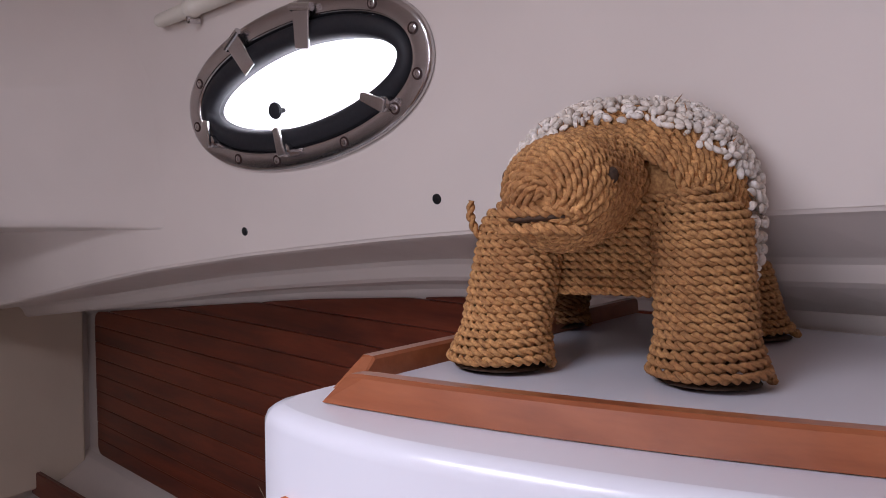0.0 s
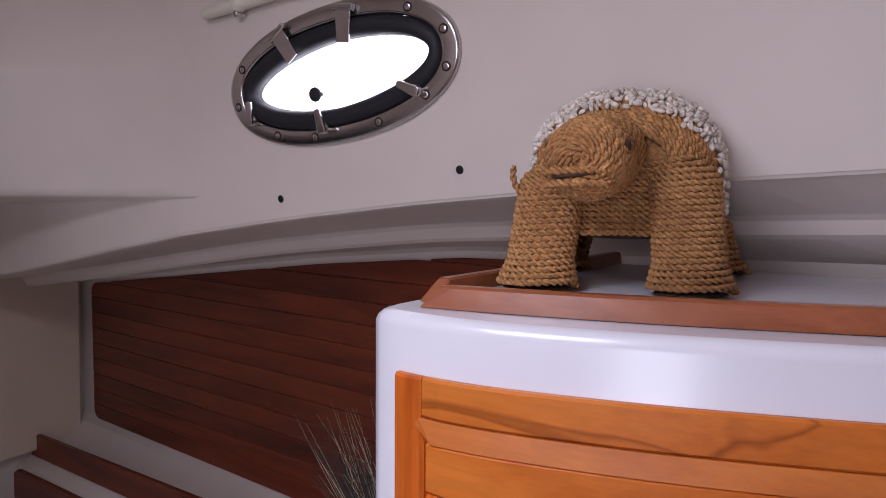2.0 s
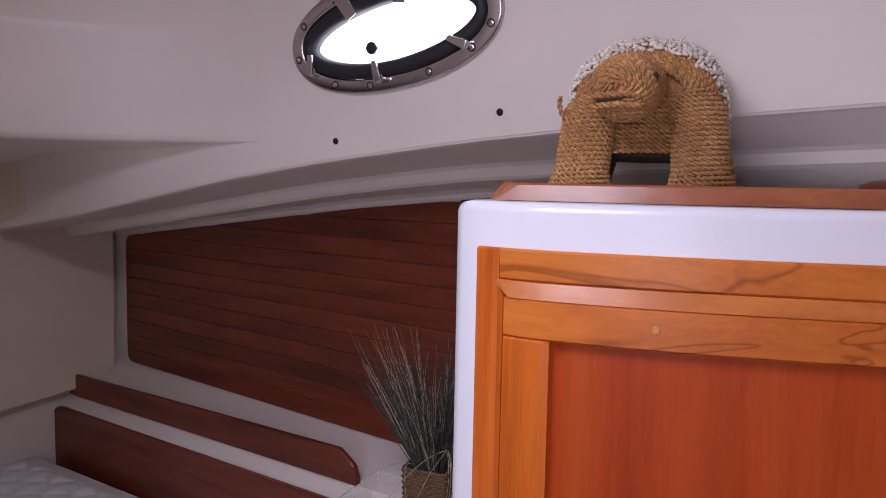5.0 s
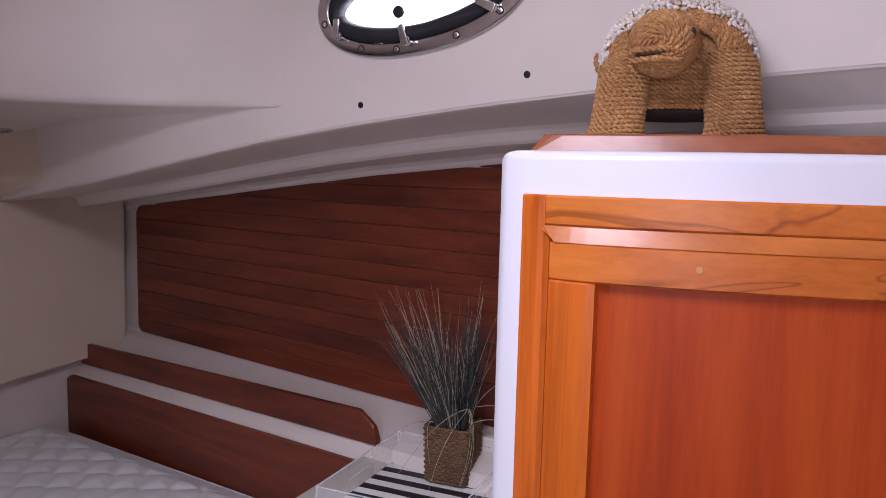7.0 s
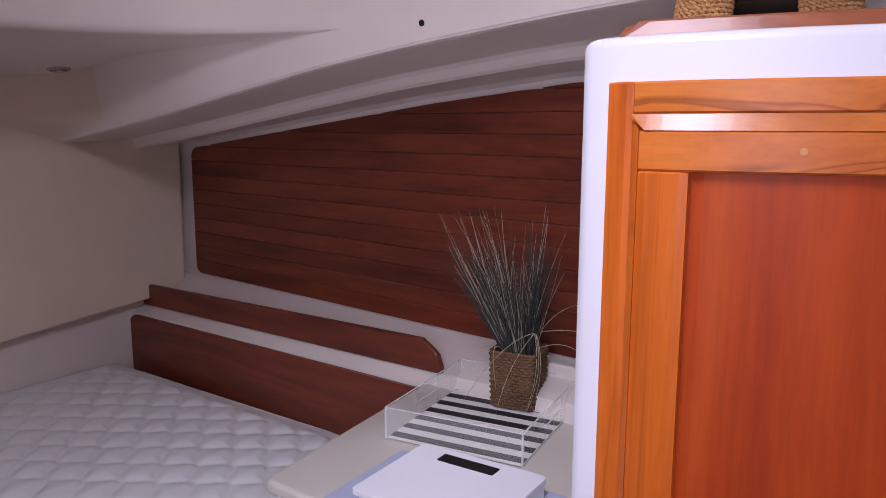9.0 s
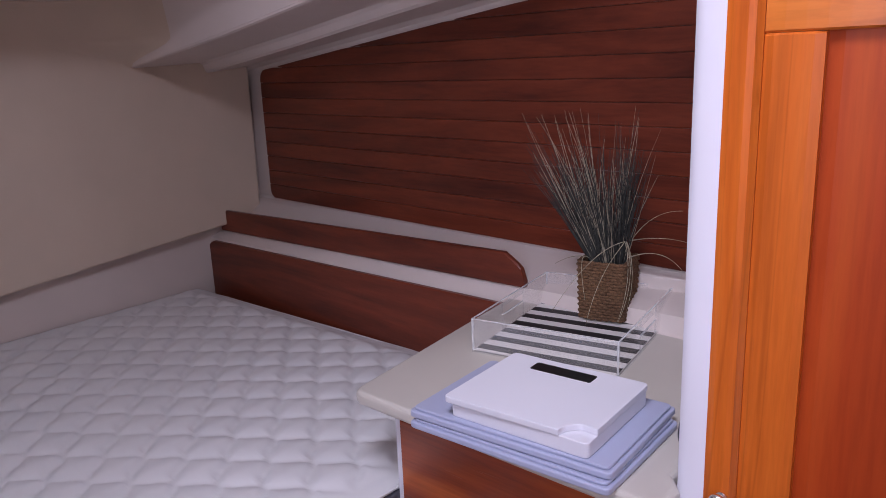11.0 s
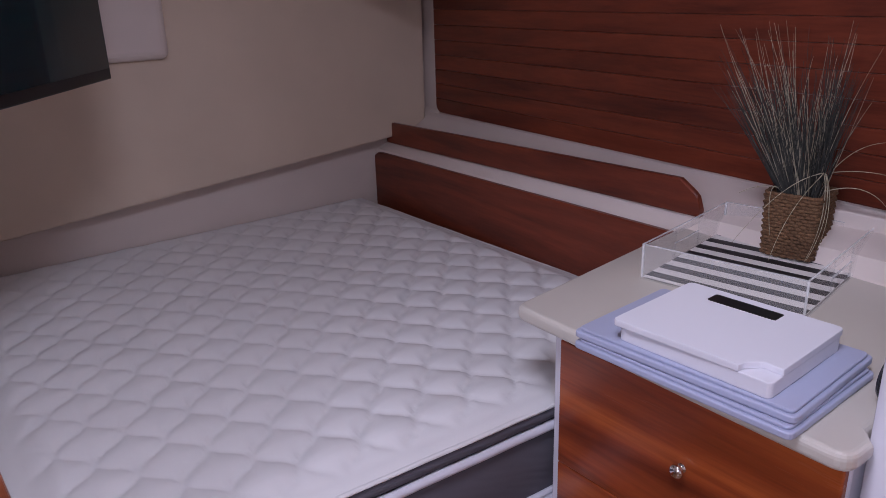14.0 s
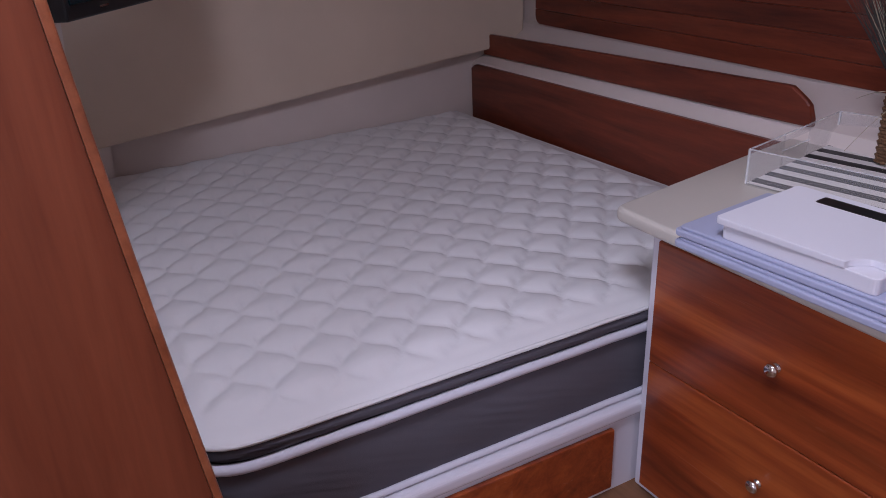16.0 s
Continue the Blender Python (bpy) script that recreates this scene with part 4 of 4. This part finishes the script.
def grass_basket():
    m = pose(-0.986, 1.072, 0.7522, 0, 0, 9)
    t = thing("potted_grass", m, "dry grey-green ornamental grass in a square woven seagrass basket", "plant")
    h, half = 0.162, 0.058
    # woven sides: each course runs over and under the stakes
    courses = 20
    for k in range(courses):
        z = 0.008 + k * (h - 0.012) / (courses - 1)
        flare = half + 0.004 * k / courses
        pts = rounded([(-flare, -flare), (flare, -flare), (flare, flare), (-flare, flare)], 0.012, 4)
        path = []
        for i in range(len(pts)):
            p, q = Vector(pts[i]), Vector(pts[(i + 1) % len(pts)])
            n = max(1, int((q - p).length / 0.004))
            path += [p.lerp(q, s / n) for s in range(n)]
        total = len(path)
        out = []
        for i, p in enumerate(path):
            w = 0.0032 * math.sin(2 * math.pi * i / total * 24 + (math.pi if k % 2 else 0))
            c = p.normalized()
            out.append((p.x + c.x * w, p.y + c.y * w, z + 0.0018 * noise.noise((p.x * 60, p.y * 60, k))))
        v, f = tube(out, 0.0048, 6, closed=True)
        link_mesh("woven_course", v, f, BASKET, t, smooth=True)
    part("liner", box(-half + 0.006, half - 0.006, -half + 0.006, half - 0.006, 0.002, h - 0.02), DARK_ROPE_AND_SHADE, t, "dark inner liner")
    rnd = random.Random(7)
    # across: along the basket's face; out: away from the wooden panel
    across, out_dir = Vector((0.82, 0.57, 0)), Vector((0.57, -0.82, 0))
    for name, mat, count, label in (("grass_blades", BLADE, 380, "dark grey-green grass blades"), ("straw_blades", STRAW, 105, "pale straw-coloured blades")):
        verts, faces = [], []
        for i in range(count):
            f, g = rnd.uniform(-1, 1), rnd.uniform(-1, 1)
            base = across * (0.036 * f) + out_dir * (0.036 * g) + Vector((0, 0, h - 0.03))
            # two tufts: a wide one that leans over and a narrow upright one
            if f > 0.35:
                lean = rnd.uniform(0.03, 0.20)
            else:
                lean = -0.19 + 0.27 * f + rnd.gauss(0, 0.10)
            length = rnd.uniform(0.19, 0.33) if mat is BLADE else rnd.uniform(0.18, 0.42)
            if mat is BLADE and rnd.random() < 0.12:
                length *= 1.25
            bend, depth = rnd.gauss(0, 0.09), 0.16 * g + rnd.gauss(0, 0.08)
            path, rad = [], []
            for s in range(7):
                u = s / 6
                path.append(base + Vector((0, 0, length * u)) + across * (length * (lean * u + bend * u * u)) + out_dir * (length * depth * u))
                rad.append(0.0016 * (1 - u * 0.8) if mat is BLADE else 0.00115 * (1 - u * 0.75))
            v, f = tube(path, rad, 3)
            o = len(verts)
            verts += v
            faces += [tuple(k + o for k in ff) for ff in f]
        tagged(link_mesh(name, verts, faces, mat, t, label), kind="stuff")

    def stem(a0, z0, a1, z1, a2, z2, front, end):
        """One long stem: start, bend and tip as (across, above the rim)."""
        path, rad = [], []
        for s in range(15):
            u = s / 14
            p, q, r = (1 - u) ** 2, 2 * u * (1 - u), u * u
            path.append(across * (p * a0 + q * a1 + r * a2) + out_dir * (front + (end - front) * u ** 0.6) + Vector((0, 0, h + p * z0 + q * z1 + r * z2)))
            rad.append(0.0013 * (1 - 0.55 * u))
        v, f = tube(path, rad, 4)
        link_mesh("hanging_stem", v, f, STRAW, t, "long pale drooping stem", smooth=True)
    stem(0.028, 0.052, -0.06, 0.045, -0.165, -0.115, 0.05, 0.07)
    stem(0.028, 0.052, -0.05, -0.01, -0.085, -0.150, 0.05, 0.098)
    stem(0.028, 0.052, 0.040, -0.05, -0.004, -0.150, 0.05, 0.098)
    stem(0.031, 0.052, 0.050, -0.05, 0.000, -0.148, 0.05, 0.096)
    stem(0.033, 0.050, 0.052, -0.03, 0.022, -0.120, 0.05, 0.094)
    stem(0.050, 0.046, 0.13, 0.058, 0.200, 0.034, 0.02, 0.03)
    stem(0.040, 0.0, 0.10, 0.12, 0.205, 0.108, 0.0, -0.02)
    stem(0.045, 0.0, 0.13, 0.035, 0.185, -0.038, 0.02, 0.04)
    stem(-0.040, 0.0, -0.09, 0.03, -0.150, -0.002, 0.02, 0.03)
    stem(-0.045, -0.01, -0.10, 0.07, -0.075, -0.100, 0.02, 0.05)


grass_basket()

m = pose(-0.549, 0.535, 0.7455)
t = thing("black_plug", m, "small round black plastic plug beside the tall cabinet", "plug")
part("plug_body", lathe([(0.010, -0.012), (0.034, -0.012), (0.039, -0.007), (0.039, 0.007), (0.034, 0.012), (0.010, 0.013)], 28, m=Matrix.Translation((0.014, 0.0, 0.0395)) @ pose(0, 0, 0, 0, 90, 0)), BLACK, t, smooth=False)


# ---- rope turtle stool ----
def twisted_rope(path, normal, radius, verts, faces, spacing=0.0026, lay=0.021, sides=6):
    """A two-strand laid rope along a path; normal: which way is off the surface, for each point."""
    pts = np.array([tuple(p) for p in path], float)
    nor = np.array([tuple(p) for p in normal], float)
    seg = np.linalg.norm(np.diff(pts, axis=0), axis=1)
    at = np.concatenate([[0], np.cumsum(seg)])
    n = max(4, int(at[-1] / spacing))
    s = np.linspace(0, at[-1], n)
    p = np.stack([np.interp(s, at, pts[:, k]) for k in range(3)], 1)
    u = np.stack([np.interp(s, at, nor[:, k]) for k in range(3)], 1)
    d = np.gradient(p, axis=0)
    d /= np.linalg.norm(d, axis=1, keepdims=True) + 1e-12
    u -= d * (u * d).sum(1, keepdims=True)
    u /= np.linalg.norm(u, axis=1, keepdims=True) + 1e-12
    w = np.cross(d, u)
    o = len(verts)
    th = np.arange(sides) * 2 * math.pi / sides
    turn = s * 2 * math.pi / lay + pts[0, 2] * 400
    wob = 1 + 0.10 * np.sin(s * 83.0 + pts[0, 2] * 900) + 0.06 * np.sin(s * 211.0 + pts[0, 0] * 700)
    for strand in range(2):
        o = len(verts)
        ph = turn + strand * math.pi
        c = p + u * (np.cos(ph) * radius * 0.50)[:, None] + w * (np.sin(ph) * radius * 0.50)[:, None]
        r = (radius * 0.66 * wob)[:, None] * np.ones(sides)[None, :]
        co = c[:, None, :] + u[:, None, :] * (np.cos(th)[None, :] * r)[:, :, None] + w[:, None, :] * (np.sin(th)[None, :] * r)[:, :, None]
        verts.extend(map(tuple, co.reshape(-1, 3)))
        for i in range(n - 1):
            a, b = o + i * sides, o + (i + 1) * sides
            for k in range(sides):
                q = (k + 1) % sides
                faces.append((a + k, a + q, b + q, b + k))
        faces.append(tuple(o + k for k in range(sides)))
        faces.append(tuple(o + (n - 1) * sides + k for k in range(sides)))


def blob(verts, faces, centre, radii, turn=None, rings=6, sides=9):
    o = len(verts)
    c = Vector(centre)
    def put(v):
        verts.append(tuple(c + (turn @ v if turn else v)))
    put(Vector((0, 0, radii[2])))
    for i in range(1, rings):
        a = math.pi * i / rings
        for k in range(sides):
            b = 2 * math.pi * k / sides
            put(Vector((radii[0] * math.sin(a) * math.cos(b), radii[1] * math.sin(a) * math.sin(b), radii[2] * math.cos(a))))
    put(Vector((0, 0, -radii[2])))
    last = len(verts) - 1
    for k in range(sides):
        q = (k + 1) % sides
        faces.append((o, o + 1 + k, o + 1 + q))
        for i in range(rings - 2):
            a, b = o + 1 + i * sides, o + 1 + (i + 1) * sides
            faces.append((a + k, b + k, b + q, a + q))
        e = o + 1 + (rings - 2) * sides
        faces.append((e + k, last, e + q))


def rope_turtle():
    rnd = random.Random(3)
    verts, faces, index = [], [], []

    def close(slot):
        index.extend([slot] * (len(faces) - len(index)))
    rr = 0.0048
    body_c, body_r = Vector((0.006, 0.186, 0.146)), Vector((0.136, 0.150, 0.133))

    def leg(foot, top, r0, r1, turns, squash=0.92):
        path, nor = [], []
        steps = 40
        for i in range(turns * steps + 1):
            f = i / (turns * steps)
            a = 2 * math.pi * i / steps
            c = Vector(foot).lerp(Vector(top), f)
            flare = 0.010 * max(0.0, 1 - f * 5)
            r = r0 + (r1 - r0) * f + flare
            if f > 0.8:
                r *= 1 - 0.75 * ((f - 0.8) / 0.2) ** 2
            path.append((c.x + r * math.cos(a), c.y + r * squash * math.sin(a), c.z))
            nor.append((math.cos(a), math.sin(a), 0))
        twisted_rope(path, nor, rr, verts, faces)
    # rope-wound legs
    leg((-0.099, 0.0, 0.0085), (-0.084, 0.056, 0.178), 0.043, 0.043, 21)
    leg((0.104, 0.0, 0.0085), (0.090, 0.056, 0.182), 0.044, 0.044, 21)
    leg((-0.115, 0.28, 0.0085), (-0.09, 0.27, 0.11), 0.042, 0.045, 12)
    leg((0.142, 0.28, 0.0085), (0.11, 0.27, 0.11), 0.042, 0.045, 12)
    # chest between the front legs
    for k in range(12):
        z = 0.080 + k * 0.0086
        y = 0.038 + 0.004 * math.sin(k * 0.6)
        twisted_rope([(-0.080, y + 0.02, z), (-0.04, y, z - 0.001), (0.0, y - 0.004, z), (0.04, y, z - 0.001), (0.080, y + 0.02, z)], [(0, -1, 0.1)] * 5, rr, verts, faces)
    # neck and shoulder courses that arch over the head
    def dome(theta, phi, grow=0.0):
        """theta: angle round the head's axis, 0 up; phi: how far back from the front of the body."""
        s, c = math.sin(phi), math.cos(phi)
        n = Vector((math.sin(theta) * s, -c, math.cos(theta) * s))
        blunt = [math.copysign(abs(c) ** 0.82, c) for c in n]
        p = Vector((body_c.x + (body_r.x + grow) * blunt[0], body_c.y + (body_r.y + grow) * blunt[1], body_c.z + (body_r.z + grow) * blunt[2]))
        return p, n
    for k in range(13):
        phi = 0.50 + k * 0.054
        path, nor = [], []
        span = 2.05 if k < 12 else 1.9
        for i in range(41):
            th = -span + 2 * span * i / 40
            p, n = dome(th, phi, 0.002)
            if p.z < (0.175 if k < 4 else 0.12):
                continue
            path.append(p)
            nor.append(n)
        twisted_rope(path, nor, rr * 1.08, verts, faces, lay=0.024)
    # head: courses wound round the head's own axis
    head_c, ahead = Vector((-0.026, -0.032, 0.178)), Vector((-0.08, -1.0, -0.12)).normalized()
    head = Matrix.Translation(head_c) @ (-ahead).to_track_quat("Z", "Y").to_matrix().to_4x4()
    path, nor = [], []
    front_turns, back_turns, steps = 12, 10, 44
    for i in range((front_turns + back_turns) * steps + 1):
        a, turn = 2 * math.pi * i / steps, i / steps
        if turn < front_turns:
            q = 0.04 + (math.pi / 2 - 0.04) * turn / front_turns
            r, h = 0.052 * math.sin(q) ** 0.7, -0.058 * math.cos(q)
        else:
            q = math.pi / 2
            h = (turn - front_turns) * 0.0086
            r = 0.052 + 0.10 * max(0, h - 0.03)
        path.append(head @ Vector((r * math.cos(a), r * 0.98 * math.sin(a), h)))
        nor.append(head.to_3x3() @ Vector((math.cos(a) * math.sin(q), math.sin(a) * math.sin(q), -math.cos(q))))
    twisted_rope(path, nor, rr * 1.02, verts, faces)
    # rope lips over and under the mouth
    side_way = Vector((-ahead.y, ahead.x, 0)).normalized()
    for dz, reach in ((-0.0095, 0.0615), (-0.0255, 0.0575)):
        path = []
        for k in range(13):
            u = -1 + k / 6
            path.append(head_c + ahead * (reach * math.sqrt(1 - 0.42 * u * u)) + side_way * (0.040 * u - 0.006) + Vector((0, 0, dz - 0.003 * u * u)))
        twisted_rope(path, [ahead] * 13, rr * 1.05, verts, faces)
    # loose rope end
    twisted_rope([(-0.118, 0.030, 0.125), (-0.134, 0.022, 0.140), (-0.139, 0.020, 0.158), (-0.137, 0.020, 0.172)], [(0, -1, 0)] * 4, rr * 0.9, verts, faces)
    # frayed fibres
    for _ in range(70):
        th, phi = rnd.uniform(-1.9, 1.9), rnd.uniform(0.4, 1.2)
        p, n = dome(th, phi, 0.006)
        q = p + n * rnd.uniform(0.003, 0.009) + Vector((rnd.gauss(0, 0.006), rnd.gauss(0, 0.006), rnd.gauss(0, 0.006)))
        o = len(verts)
        v, f = tube([p, q], [0.0012, 0.0003], 3)
        verts.extend(map(tuple, v))
        faces.extend(tuple(k + o for k in ff) for ff in f)
    close(0)
    o = len(verts)
    blob(verts, faces, body_c, body_r * 0.985, rings=16, sides=28)
    verts[o:] = [(x, y, max(z, 0.078)) for x, y, z in verts[o:]]
    blob(verts, faces, head_c, (0.047, 0.060, 0.047), rings=10, sides=16)
    for side in (-1, 1):
        blob(verts, faces, (side * 0.092, 0.026, 0.092), (0.036, 0.036, 0.088), Matrix.Rotation(radians(-side * 6), 3, "Y") @ Matrix.Rotation(radians(-16), 3, "X"), 10, 16)
    close(0)
    # shade under the belly, put in as a flat dark disc
    blob(verts, faces, (0.008, 0.205, 0.076), (0.118, 0.145, 0.012), rings=8, sides=28)
    # dark mouth, eyes and foot pads
    across = Vector((-ahead.y, ahead.x, 0)).normalized()
    blob(verts, faces, head_c + ahead * 0.0455 - across * 0.006 + Vector((0, 0, -0.017)), (0.033, 0.0175, 0.0052), Matrix.Rotation(math.atan2(across.y, across.x), 3, "Z") @ Matrix.Rotation(radians(-4), 3, "Y"), 8, 16)
    for side in (-1, 1):
        blob(verts, faces, head_c + ahead * 0.016 + across * (side * 0.0495) + Vector((0, 0, 0.017)), (0.006, 0.009, 0.008), None, 6, 10)
    for x, y in ((-0.099, 0.0), (0.104, 0.0), (-0.115, 0.28), (0.142, 0.28)):
        blob(verts, faces, (x, y, 0.0045), (0.047, 0.044, 0.004), None, 4, 20)
    close(1)
    # knotted white yarn shell
    for k in range(30):
        phi = 0.84 + k * 0.056
        ring = math.sin(min(phi, math.pi - 0.2))
        m = max(6, int(60 * ring))
        for i in range(m):
            th = -1.98 + 3.96 * (i + rnd.uniform(-0.3, 0.3)) / (m - 1)
            p, n = dome(th, phi + rnd.gauss(0, 0.014), 0.008 + rnd.uniform(-0.002, 0.004))
            if p.z < 0.085 or rnd.random() < 0.12 or (phi < 1.12 and not -1.15 + (1.12 - phi) < th < 1.35 - (1.12 - phi) * 1.5):
                continue
            t = n.to_track_quat("Z", "Y").to_matrix() @ Matrix.Rotation(rnd.uniform(0, math.pi), 3, "Z")
            blob(verts, faces, p, (rnd.uniform(0.0052, 0.0088), rnd.uniform(0.0026, 0.0042), rnd.uniform(0.0030, 0.0056)), t, 5, 7)
    close(2)
    ob = link_mesh("rope_turtle", verts, faces, ROPE, smooth=True, mats=[ROPE, DARK_ROPE_AND_SHADE, YARN], index=index)
    ob.matrix_world = pose(-0.306, 0.662, 1.6584, 0, 0, 17)
    tagged(ob, "golden seagrass rope turtle figure with knotted white yarn shell", "figurine")


rope_turtle()


# ---- small thing behind the turtle's place on the shelf ----
def shelf_stand_in():
    # stand-in for an unclear reddish-brown shape, probably a rear rail of the shelf
    m = pose(0.058, 0.865, 1.6514, 0, 0, 12)
    bm = lathe([(0.010, 0.0005), (0.040, 0.0), (0.052, 0.008), (0.056, 0.022), (0.050, 0.034), (0.032, 0.041), (0.008, 0.043)], 28)
    ob = part("wooden_bowl", bm, MAHOGANY, smooth=True)
    ob.matrix_world = m
    tagged(ob, "small dark brown rounded stand-in for an unclear shape on the shelf", "bowl")


shelf_stand_in()
